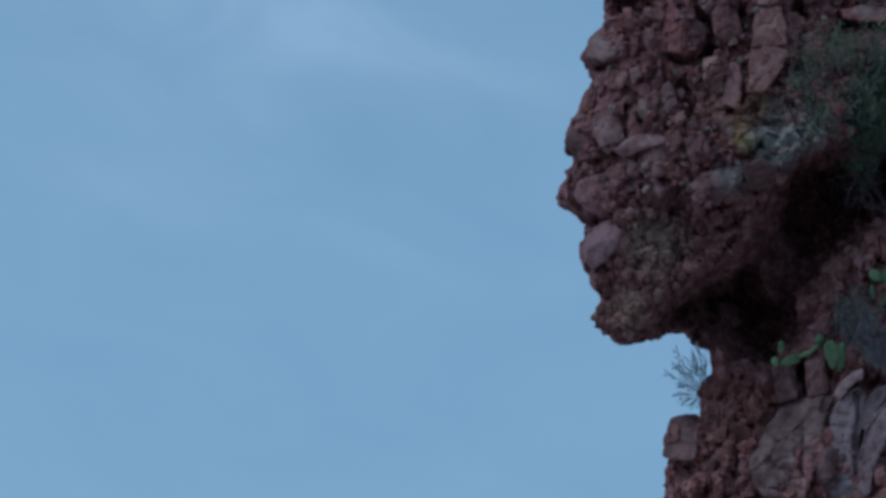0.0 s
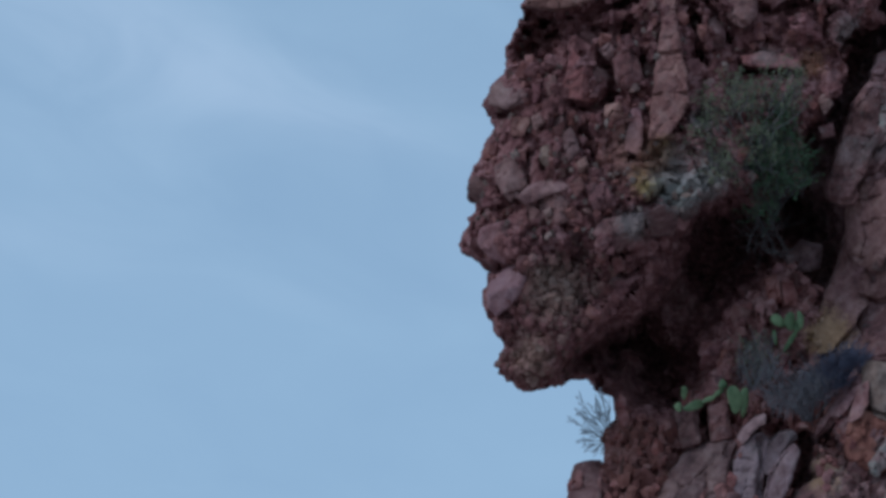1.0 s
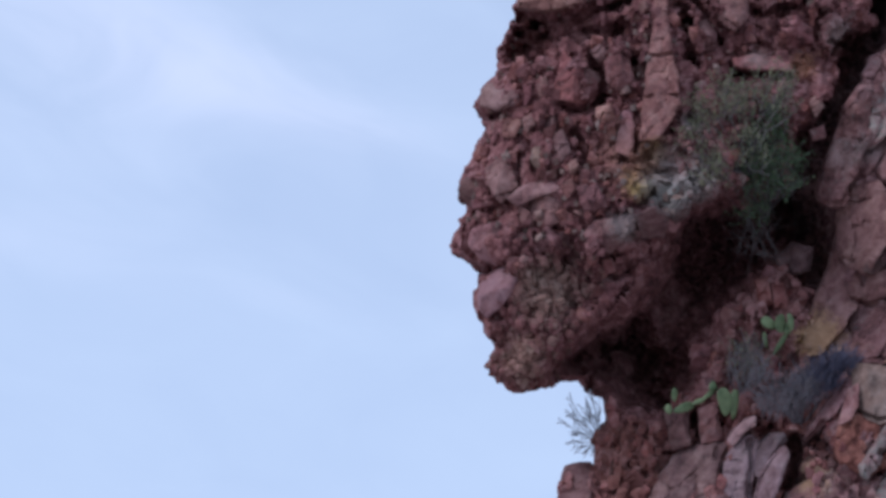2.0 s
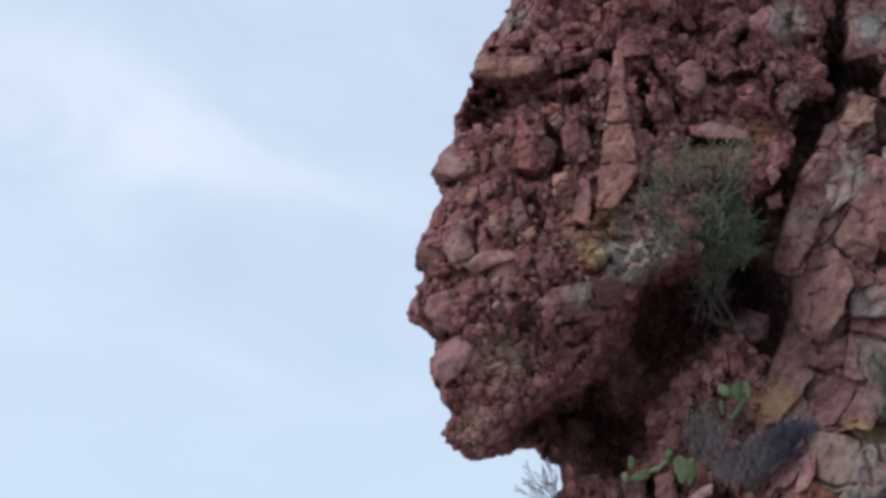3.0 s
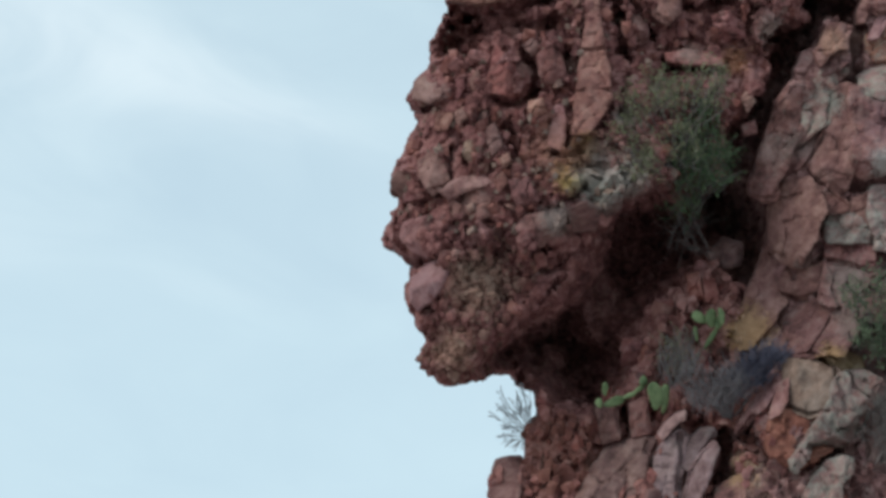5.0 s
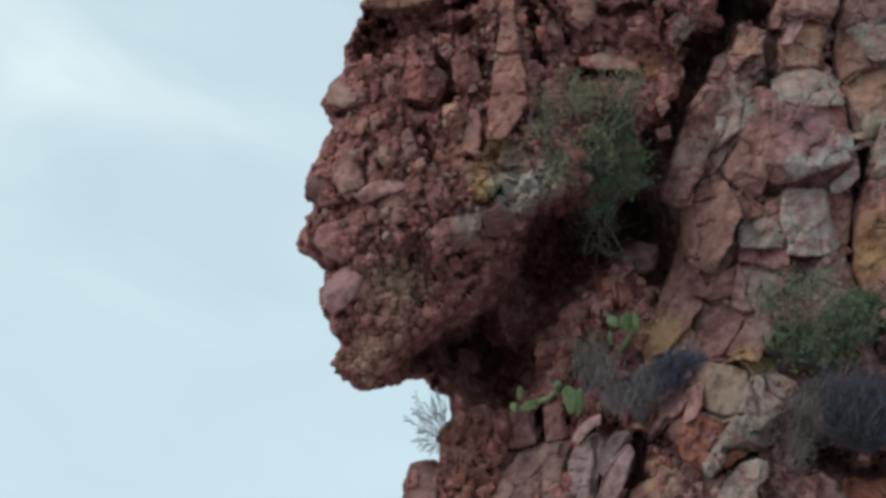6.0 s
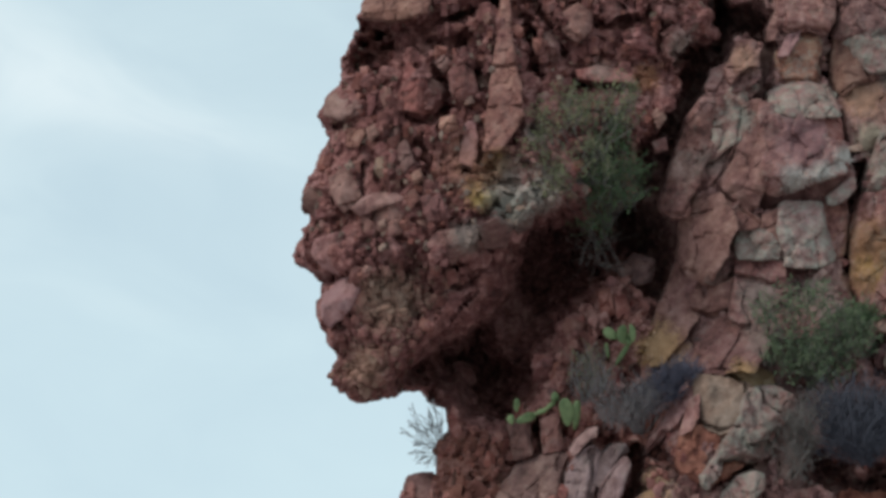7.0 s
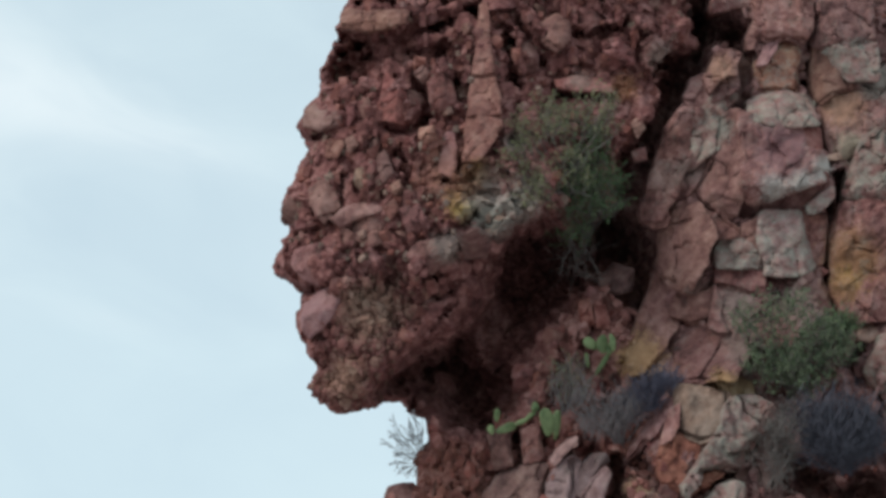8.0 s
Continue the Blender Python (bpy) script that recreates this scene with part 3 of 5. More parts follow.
FRONT += [(0.64, 0.70, -0.2), (1.12, 0.77, -0.2), (1.63, 0.77, -0.05), (0.10, 0.07, -0.15), (0.76, -0.15, 0.6), (1.60, -1.15, 0.2), (-0.34, -0.50, -0.2), (-0.65, -0.62, -0.28),
          (2.62, -0.25, -0.1), (2.97, 1.22, 0.0), (3.65, 2.33, 0.12), (3.92, 0.90, -0.2), (4.74, 2.20, 0.0), (4.20, -0.06, -0.2), (3.85, -0.99, -0.35), (3.20, -1.92, -0.75),
          (4.44, -1.92, -0.65), (2.56, -2.70, -0.75), (3.78, -2.94, -1.0), (-0.15, -3.42, 0.6), (1.01, -3.42, -0.2), (2.53, -3.77, -1.2), (4.97, -3.77, -1.5), (5.16, 0.26, -0.3),
          (1.41, 3.66, 0.2), (-0.22, 3.39, 0.35), (4.03, 3.86, 0.6), (5.46, 3.86, 0.5), (5.18, -1.92, -0.9)]


GRAVEL = [(-0.81, -0.31), (-0.25, -0.13), (0.10, -0.37), (-0.34, -0.93), (-0.58, -1.61), (-1.14, -1.55), (-1.21, -1.24), (-0.90, -0.81)]


JAW = [(-0.31, -0.23), (0.10, -0.11), (0.48, 0.15), (0.92, 0.34), (1.37, 0.51), (1.75, 0.61)]
JAW_X, JAW_Z = [x for x, z in JAW], [z for x, z in JAW]


def broad_front(a, b):
    top, low = np.zeros(a.shape), np.zeros(a.shape)
    for x, z, back in FRONT:
        w = np.exp(-((a - x) ** 2 + (b - z) ** 2) / (2 * 0.42 ** 2)) + 1e-6
        top, low = top + w * back, low + w
    over = b - np.interp(a, JAW_X, JAW_Z)        # the ledge along the jaw: a long slope above, a sharp drop below
    ledge = np.where(over > 0, np.exp(-np.clip(over, 0, 9) / 0.6), smooth(1 + over / 0.3))
    ledge = ledge * smooth((a - JAW_X[0]) / 0.3) * smooth((JAW_X[-1] - a) / 0.3)
    spread = -0.35 * np.clip(-3.6 - b, 0, 30)     # the foot of the slope comes forward
    return top / low - 0.42 * ledge + UPRIGHT * b + spread


def outline(a, b):
    wob = fractal(a, b, 0.3, 5) * 0.05 + fractal(a, b, 0.1, 9, 2) * 0.05 - 0.006
    return inside(a, b, FACE + NECK) + wob


def front_of(a, b, rough=True):
    """Depth of the rock's front in the outcrop's frame, and how far inside its outline."""
    s = outline(a, b)
    d = broad_front(a, b)
    head = smooth((b + 1.9) / 0.3)
    wide = 0.55 + 0.45 * head
    round_off = 1 - np.sqrt(np.clip(1 - (1 - np.clip(s / wide, 0, 1)) ** 2, 0, 1))
    d = d + round_off * (0.5 + 0.7 * head)
    if rough:
        hole = inside(a, b, HOLLOW)
        hole = hole + 0.16 * fractal(a, b, 0.35, 71, 4)
        over = -hole - 0.03      # the jutting lip of the jaw
        lip = np.where(over > 0, np.exp(-np.clip(over, 0, 9) / 0.3), smooth(1 + over / 0.12))
        d = d - 0.24 * lip * smooth((0.85 - a) / 0.3) * smooth((b + 1.75) / 0.2) * smooth((0.35 - b) / 0.3)
        ramp = 0.42 - 0.3 * smooth((0.35 - along(a, b, HOLLOW_FLOOR)) / 0.3) + 0.4 * smooth((0.5 - along(a, b, HOLLOW_ROOF)) / 0.4) - 0.24 * smooth((a - 0.7) / 0.3) * smooth((b + 0.8) / 0.4)
        ramp = np.maximum(ramp, 0.12)
        d = d + 0.25 * smooth((hole + 0.14) / 0.22) + 1.5 * smooth((hole + 0.02) / ramp)
        d = d + 0.6 * smooth((hole - 0.02) / 0.3) * smooth((a - 0.7) / 0.4)
        d = d + 1.1 * smooth((0.4 + 0.15 * fractal(a, b, 0.3, 73) - along(a, b, POCKET)) / 0.22)
        gap = along(a, b, CLEFT)
        d = d + 1.8 * smooth((0.29 - 0.025 * b + 0.22 * fractal(a, b, 0.4, 77) - gap) / 0.14)
        for line, half, deep in BROW_JOINTS + CHEEK_JOINTS + HEAD_JOINTS + CLIFF_JOINTS + FOOT_JOINTS:
            d = d + deep * smooth((half * (1 + 0.8 * fractal(a, b, 0.25, 61)) - along(a, b, line)) / (half * 0.8))
        d = d + open_joints(a, b)
        jointed = smooth((a - np.interp(b, CLEFT_Z, CLEFT_X)) / 0.25)      # right of the cleft, where blocks stand before the rock
        neck = smooth((-1.75 - b) / 0.3) * (1 - jointed)
        strata = smooth((a - 0.75 - 0.4 * smooth((b + 1.9) / 0.3)) / 0.25) * smooth((0.0 - b) / 0.3) * (1 - jointed)      # leaning layers under the overhang
        strata = np.maximum(strata, 0.85 * neck)
        wa, wb = a + 0.22 * fractal(a, b, 0.5, 3, 3), b + 0.22 * fractal(a, b, 0.5, 8, 3)
        d = d + 0.05 * jointed + 0.22 * fractal(a, b, 0.8, 33, 3) * (1 - 0.5 * jointed) + 0.2 * np.abs(fractal(a, b, 0.45, 37, 3)) * (1 - jointed) - 0.05
        grit = 0.8 * smooth((inside(a, b, GRAVEL) + 0.12) / 0.25)
        grit = np.maximum(grit, 0.75 * strata)
        big, own, lean = cells(wa * (1 + 0.7 * neck) - 0.35 * wb * neck, wb * (0.85 - 0.4 * neck), 0.36, 12)
        d = d + (1 - jointed) * (1 - grit) * (-0.17 * smooth(big / 0.22) * np.clip(own * 1.6 - 0.3, 0, 1) + 0.5 * lean * own)
        mid, own2, lean2 = cells(wa * (1 + 0.5 * neck) - 0.3 * wb * neck, wb * (1 - 0.5 * neck), 0.17, 21)
        d = d + (1 - jointed) * (-0.085 * smooth(mid / 0.28) * np.clip(own2 * 1.5 - 0.3, 0, 1) + 0.24 * lean2) * (1 - 0.1 * neck)
        d = d + neck * (0.26 * fractal(a * 3.2 - 0.8 * b, b * 0.7, 0.5, 83, 3) + 0.1 * np.abs(fractal(a * 3.0 - 0.6 * b, b * 0.5, 0.3, 87, 3)))
        # joints that lean to the right split the jointed into long blocks
        ua, ub = 0.42 * wa + 0.91 * wb, 0.91 * wa - 0.42 * wb
        long, own4, lean4 = cells(ub * 1.0, ua * 0.5, 0.27, 55)
        d = d + jointed * (0.06 * (1 - smooth(long / 0.12)) + 0.14 * (own4 - 0.5) + 0.26 * lean4)
        chip, own5, lean5 = cells(ub, ua * 0.7, 0.12, 58)
        d = d + jointed * (0.03 * (1 - smooth(chip / 0.15)) + 0.06 * (own5 - 0.5) + 0.12 * lean5)
        small, own3, lean3 = cells(wa, wb, 0.085, 29)
        d = d - (0.05 * smooth(small / 0.25) * own3 - 0.12 * lean3) * (1 - 0.7 * jointed) * (1 - 0.1 * neck)
        ply, own7, lean7 = cells(0.88 * wa - 0.47 * wb, (0.47 * wa + 0.88 * wb) * 0.3, 0.16, 93)
        d = d + strata * (0.1 * (1 - smooth(ply / 0.14)) + 0.24 * (own7 - 0.5) + 0.4 * lean7)
        grain, own6, lean6 = cells(wa, wb, 0.06, 66)
        d = d + grit * (1 - strata) * (0.1 * np.abs(fractal(a, b, 0.3, 68, 3)) - 0.05 * smooth(grain / 0.3) * own6 + 0.1 * lean6)
        d = d + 0.03 * fractal(a, b, 0.08, 44, 2)
    return d, s


def rock_body(low, high, step, sink=0.0):
    """The rock between two corners (x, z) of its frame, as a closed shell."""
    ax = np.arange(low[0], high[0] + step, step)
    bz = np.arange(low[1], high[1] + step, step)
    A, B = np.meshgrid(ax, bz, indexing="ij")
    d, s = front_of(A, B)
    d = np.minimum(d, UPRIGHT * B + 4.2) + sink
    back = broad_front(A, B) * 0 + UPRIGHT * B + 5.0
    lo, hi = max(d[s > 0].min() - 0.2, -9.0), (UPRIGHT * high[1] + 5.3)
    dy = np.arange(lo, hi, step)
    F = dy[None, :, None] - d[:, None, :]
    F = np.minimum(F, s[:, None, :] - 0.07 * np.clip(F, 0, 9)).astype(np.float32)      # the outline draws in behind the front
    F = np.minimum(F, (back[:, None, :] - dy[None, :, None])).astype(np.float32)
    F[0], F[-1] = -step, -step
    F[:, :, 0], F[:, :, -1] = -step, -step
    return skin_of(F, (ax[0], dy[0], bz[0]), step)


STONE = build_materials()
outcrop = tagged(new("rock_outcrop"), "overhanging reddish conglomerate rock outcrop with a jutting craggy profile", "rock")
outcrop.matrix_basis = LAY
cliff = tagged(new("jointed_cliff"), "jointed cliff of mauve blocks crusted with grey and orange lichen", "cliff")
cliff.matrix_basis = LAY
rubble = tagged(new("rubble_ledge"), "steep ledge of broken red rubble and leaning slabs under the overhang", "rubble")
rubble.matrix_basis = LAY
HOST = [cliff]       # the thing that takes the next blocks
def build_face():
    points, quads = rough_walls(*rock_body((-1.85, -3.9), (5.6, 3.9), 0.03))
    middle = points[quads].mean(axis=1)
    right = middle[:, 0] > np.interp(middle[:, 2], CLEFT_Z, CLEFT_X) + 0.1 * fractal(middle[:, 0], middle[:, 2], 0.4, 91)
    edge = np.interp(middle[:, 2], RUBBLE_Z, RUBBLE_X) + 0.15 * fractal(middle[:, 0], middle[:, 2], 0.3, 95)
    loose = ~right & (middle[:, 2] < -0.1) & (middle[:, 0] > edge)
    for name, tone, host, chosen in (("rock_face", "matrix", outcrop, ~right & ~loose), ("cliff_face", "cliff", cliff, right), ("rubble_face", "rubble", rubble, loose)):
        used, again = np.unique(quads[chosen], return_inverse=True)
        part(name, mesh_of(name, points[used], again.reshape(-1, 4), False), STONE[tone], host)


build_face()
part("upper_rock", mesh_of("upper_rock", *rock_body((-1.6, 3.8), (6.5, 7.0), 0.11)), STONE["matrix"], outcrop)
part("lower_rock", mesh_of("lower_rock", *rock_body((-4.0, -13.0), (6.5, -3.8), 0.16, 0.03)), STONE["matrix"], outcrop)

part("flank_rock", mesh_of("flank_rock", *rock_body((6.3, -13.0), (17.0, 6.0), 0.24, 0.05)), STONE["cliff"], cliff)

ground = new("ground", bpy.data.meshes.new("ground"))


def build_ground():
    bm = bmesh.new()
    bmesh.ops.create_grid(bm, x_segments=90, y_segments=90, size=1500)
    for v in bm.verts:
        v.co.x, v.co.y = math.copysign(abs(v.co.x / 1500) ** 3 * 1500, v.co.x), math.copysign(abs(v.co.y / 1500) ** 3 * 1500, v.co.y)
        v.co.z = noise.noise(v.co * 0.05) * 0.25 * min(1, v.co.length / 20)
    bm.to_mesh(ground.data)
    bm.free()
    ground.data.materials.append(STONE["earth"])


build_ground()
tagged(ground, "dry stony pale earth running out to the horizon", "ground", kind="structure")


# ---- blocks and stones ----
def face_at(x, z, reach=0.12):
    """Depth and slope of the smoothed front round a place."""
    xs, zs = np.array([x, x - reach, x + reach, x, x]), np.array([z, z, z, z - reach, z + reach])
    d = front_of(xs, zs, False)[0]
    return d[0], (d[2] - d[1]) / (2 * reach), (d[4] - d[3]) / (2 * reach)


def block_mesh(corners, proud, facets, seed, thick, bevel, grow, worn, cracks, planar):
    """A broken block: an outline on the face, flat facets in front, cracks, worn edges and a body that runs back into the rock."""
    r = random.Random(seed)
    cx, cz = sum(x for x, z in corners) / len(corners), sum(z for x, z in corners) / len(corners)
    d0, gx, gz = face_at(cx, cz)
    gx = max(-1.2, min(1.2, gx))
    near = np.array([(cx + (x - cx) * q, cz + (z - cz) * q) for x, z in corners for q in (0.35, 0.7)] + [(cx, cz)])
    off = front_of(near[:, 0], near[:, 1])[0] - gx * (near[:, 0] - cx) - gz * (near[:, 1] - cz)
    d0 = min(d0, float(np.quantile(off, 0.3)))
    size = math.sqrt(max(0.001, abs(sum(x0 * z1 - x1 * z0 for (x0, z0), (x1, z1) in zip(corners, corners[1:] + corners[:1]))) / 2))
    if facets is None and planar:
        side, foot, brow = r.uniform(-0.5, 0.3), r.uniform(-2.0, -1.2), r.uniform(1.2, 2.0)
        facets = [(r.uniform(-0.35, 0.2), r.uniform(-0.05, 0.35), 0)] + [(math.cos(t) * q, math.sin(t) * q, q * size * far) for t, q, far in (
            (side, r.uniform(0.8, 1.6), r.uniform(0.25, 0.42)), (foot, r.uniform(0.7, 1.3), r.uniform(0.32, 0.48)), (brow, r.uniform(0.4, 0.8), r.uniform(0.3, 0.45)))]
    elif facets is None:
        facets = [(r.uniform(-0.25, 0.25), r.uniform(-0.2, 0.3), 0)] + [(math.cos(t) * q, math.sin(t) * q, q * size * r.uniform(0.05, 0.28))
                  for t, q in ((r.uniform(0, 6.28), r.uniform(0.5, 1.2)) for _ in range(4))]
    outline_at = [(cx + (x - cx) * grow, cz + (z - cz) * grow) for x, z in corners]
    step = max(0.012, min(0.02, size / 14))
    xs = np.arange(min(x for x, z in outline_at) - 0.08, max(x for x, z in outline_at) + 0.08, step)
    zs = np.arange(min(z for x, z in outline_at) - 0.08, max(z for x, z in outline_at) + 0.08, step)
    X, Z = np.meshgrid(xs, zs, indexing="ij")
    edge = min(1, size / 0.45)      # small blocks have finer edges
    s = inside(X, Z, outline_at) + (0.045 * edge if planar else 0.0) + 0.04 * edge * fractal(X, Z, 0.2, seed, 4)
    d = d0 - proud + gx * (X - cx) + gz * (Z - cz)
    lean_in = np.full(X.shape, -9.0)
    for fx, fz, back in facets:
        lean_in = np.maximum(lean_in, fx * (X - cx) + fz * (Z - cz) - back)
    shoulder = max(bevel, min(0.035, size * 0.08) if planar else min(0.03, size * 0.1))
    d = d + lean_in + 0.55 * shoulder * np.clip(1 - s / shoulder, 0, 1) ** 2
    # joints and chips
    wx, wz = X + 0.12 * fractal(X, Z, 0.35, 3, 4), Z + 0.12 * fractal(X, Z, 0.35, 8, 4)
    ua, ub = 0.42 * wx + 0.91 * wz, 0.91 * wx - 0.42 * wz
    chip, own, lean = cells(ub, ua * 0.6, 0.27, seed)
    nick, own2, lean2 = cells(wx, wz, 0.11, seed + 200)
    d = d + worn * (0.07 * (1 - smooth(chip / 0.09)) * (own > 0.45) + 0.07 * (own - 0.5) + 0.3 * lean * min(1, size) + 0.1 * lean2 + 0.03 * (own2 - 0.5))
    d = d + (0.12 if planar else 0.08) * fractal(X, Z, 0.35, seed + 60, 4) * min(1, size) + 0.012 * fractal(X, Z, 0.06, seed + 70, 2)
    if planar:
        d = d + open_joints(X, Z)
    for line in cracks:
        d = d + 0.07 * smooth((0.022 + 0.03 * fractal(X, Z, 0.15, seed + 5, 3) - along(X, Z, line)) / 0.02)
    dy = np.arange(d[s > 0].min() - 2 * step, d0 + thick + 2 * step, step)
    F = np.minimum(np.minimum(dy[None, :, None] - d[:, None, :], s[:, None, :]), d0 + thick - dy[None, :, None])
    F[0], F[-1], F[:, :, 0], F[:, :, -1] = -step, -step, -step, -step
    return mesh_of("rock_block", *skin_of(F, (xs[0], dy[0], zs[0]), step), False)


BLOCKS = [0]
TAKEN = []      # outlines of placed blocks, which loose stones keep clear of


def block(stone, corners, proud=0.12, facets=None, thick=0.5, bevel=0.016, grow=1.11, worn=0.6, name="rock_block", parent=None, label="", cracks=(), loose=""):
    BLOCKS[0] += 1
    TAKEN.append(corners)
    if HOST[0] is cliff and parent is None and grow == 1.11:
        proud, grow = proud * 0.7, 1.15     # cliff blocks fit closely
    mesh = block_mesh(corners, proud, facets, BLOCKS[0], thick, bevel, grow, worn, cracks, HOST[0] is not outcrop)
    if loose:       # a thing of its own that lies on the slope
        ob = part(loose, mesh, STONE[stone], m=LAY)
        return tagged(ob, label, "rock" if loose == "leaning_stone" else "boulder", "leaning slabs at the foot" if loose == "leaning_stone" else "")
    return part(name, mesh, STONE[stone], parent or HOST[0], label)


LEFT_LIT = [(0.35, 0.1, 0), (-0.8, 0.0, 0.02)]
TOP_LIT = [(0.1, 0.75, 0), (0.2, -0.75, 0.04)]
# the jointed cliff right of the cleft
block("cliff", [(2.92, 1.66), (3.13, 1.65), (3.03, 1.35), (2.99, 1.12), (2.88, 0.94), (2.78, 0.66), (2.70, 0.56), (2.68, 0.39), (2.57, 0.38), (2.48, 0.43), (2.47, 0.56), (2.57, 0.88), (2.67, 1.15), (2.77, 1.44)], 0.12, [(-0.35, 0.15, 0), (0.55, 0.15, 0.10), (-0.95, 0.15, 0.09)], worn=0.60, grow=1.0)
block("hoary", [(3.30, 1.82), (3.53, 1.83), (3.44, 1.76), (3.35, 1.56), (3.30, 1.36), (3.27, 1.23), (3.10, 1.12), (2.97, 0.98), (2.99, 1.12), (3.03, 1.27), (3.05, 1.46), (3.15, 1.64), (3.23, 1.75)], 0.10, [(-0.15, 0.25, 0), (0.85, 0.25, 0.16), (-0.67, -0.21, 0.17)], worn=0.60, grow=1.0, label="leaning slab crusted with grey-green lichen")
block("slab", [(3.27, 1.21), (3.30, 1.12), (3.23, 0.98), (3.14, 0.82), (2.99, 0.69), (2.88, 0.60), (2.78, 0.58), (2.85, 0.76), (2.99, 0.94), (3.12, 1.11)], 0.04, [(-0.20, 0.40, 0), (-0.20, -0.50, 0.08)], worn=0.60, grow=1.0)
block("slab", [(3.38, 1.59), (3.52, 1.63), (3.54, 1.32), (3.54, 0.86), (3.54, 0.68), (3.45, 0.49), (3.37, 0.47), (3.15, 0.63), (3.10, 0.71), (3.20, 0.98), (3.29, 1.18), (3.34, 1.48)], 0.20, [(-0.35, 0.10, 0), (-0.35, -0.80, 0.26), (-1.15, 0.10, 0.13)], worn=0.50, grow=1.0)
block("cliff", [(3.54, 1.63), (3.70, 1.57), (3.87, 1.51), (4.17, 1.49), (4.24, 1.33), (4.20, 1.21), (4.34, 1.16), (4.48, 1.15), (4.48, 0.98), (4.45, 0.88), (4.18, 0.78), (3.87, 0.68), (3.64, 0.60), (3.55, 0.66), (3.55, 1.26)], 0.24, [(0.05, 0.22, 0), (0.05, -1.08, 0.42), (0.95, 0.22, 0.29)], worn=0.50, grow=1.0, label="large mauve boulder with white lichen")
# underside of the mauve boulder, its shade put in as darker brown stone
block("brown", [(3.51, 0.63), (3.87, 0.69), (4.45, 0.91), (4.52, 0.69), (4.42, 0.48), (3.73, 0.47), (3.48, 0.46)], -0.10, [(0.00, -1.00, 0)], worn=0.50, grow=1.0)
block("hoary", [(3.69, 1.73), (3.81, 1.88), (3.98, 1.90), (4.17, 1.88), (4.32, 1.85), (4.40, 1.75), (4.39, 1.65), (4.43, 1.51), (4.32, 1.50), (4.17, 1.49), (3.87, 1.52), (3.71, 1.58)], 0.22, [(0.05, 0.45, 0), (-0.47, 0.91, 0.10), (0.73, 1.04, 0.12), (0.05, -0.05, 0.05)], worn=0.60, grow=1.0, label="domed block white with lichen")
block("red", [(4.22, 1.47), (4.42, 1.50), (4.46, 1.35), (4.44, 1.24), (4.34, 1.18), (4.23, 1.31)], 0.06, [(0.20, 0.10, 0)], worn=0.50, grow=1.0)
block("mottle", [(3.81, 2.18), (3.92, 2.43), (4.07, 2.49), (4.27, 2.43), (4.35, 2.30), (4.32, 2.17), (4.24, 2.10), (4.22, 1.90), (3.79, 1.90), (3.79, 2.07)], 0.06, [(0.05, 0.05, 0), (1.25, 0.05, 0.16), (0.05, 0.85, 0.12)], worn=0.60, grow=1.0)
block("mauve", [(3.80, 2.18), (3.90, 2.42), (4.04, 2.47), (4.01, 2.37), (3.89, 2.20)], 0.13, [(-0.30, 0.30, 0)], worn=0.40, grow=1.0)
block("cliff", [(3.85, 2.95), (4.45, 2.95), (4.42, 2.62), (4.31, 2.46), (4.11, 2.51), (3.93, 2.48), (3.83, 2.52)], 0.16, [(-0.10, 0.25, 0), (-0.10, -0.95, 0.08), (0.70, 0.25, 0.13)], worn=0.50, grow=1.0)
block("slab", [(3.70, 2.37), (3.69, 2.50), (3.80, 2.71), (3.87, 2.82), (3.87, 2.67), (3.79, 2.51), (3.75, 2.37)], 0.10, [(-0.30, 0.20, 0)], worn=0.40, grow=1.0)
block("slab", [(3.33, 2.25), (3.38, 2.34), (3.51, 2.35), (3.60, 2.32), (3.54, 2.18), (3.53, 2.08), (3.42, 2.06), (3.33, 1.98), (3.23, 1.88), (3.20, 2.01), (3.24, 2.08)], 0.14, [(-0.25, 0.30, 0), (0.75, 0.30, 0.08)], worn=0.80, grow=1.0)
block("cliff", [(2.99, 1.82), (3.08, 2.02), (3.21, 2.07), (3.23, 1.88), (3.33, 1.98), (3.54, 2.06), (3.56, 1.92), (3.37, 1.83), (3.23, 1.76), (3.12, 1.66), (3.00, 1.71)], 0.06, [(-0.35, 0.20, 0), (-0.35, -0.60, 0.09)], worn=0.80, grow=1.0)
block("cliff", [(4.55, 2.88), (5.11, 2.88), (5.11, 2.38), (4.73, 2.45), (4.54, 2.40), (4.46, 2.43), (4.50, 2.60)], 0.12, [(-0.10, 0.20, 0), (-1.10, 0.20, 0.18), (-0.10, -0.70, 0.09)], worn=0.60, grow=1.0)
block("hoary", [(4.57, 2.29), (4.65, 2.40), (4.83, 2.45), (5.11, 2.42), (5.11, 2.02), (4.84, 2.00), (4.68, 2.16)], 0.16, [(-0.10, 0.30, 0), (-0.70, -0.23, 0.05)], worn=0.50, grow=1.0)
block("amber", [(4.46, 2.38), (4.56, 2.38), (4.57, 2.28), (4.67, 2.13), (4.83, 1.98), (4.82, 1.90), (4.60, 1.86), (4.50, 1.76), (4.44, 1.82), (4.41, 2.02)], 0.06, [(-0.10, 0.10, 0), (-1.20, 0.10, 0.08)], worn=0.60, grow=1.0)
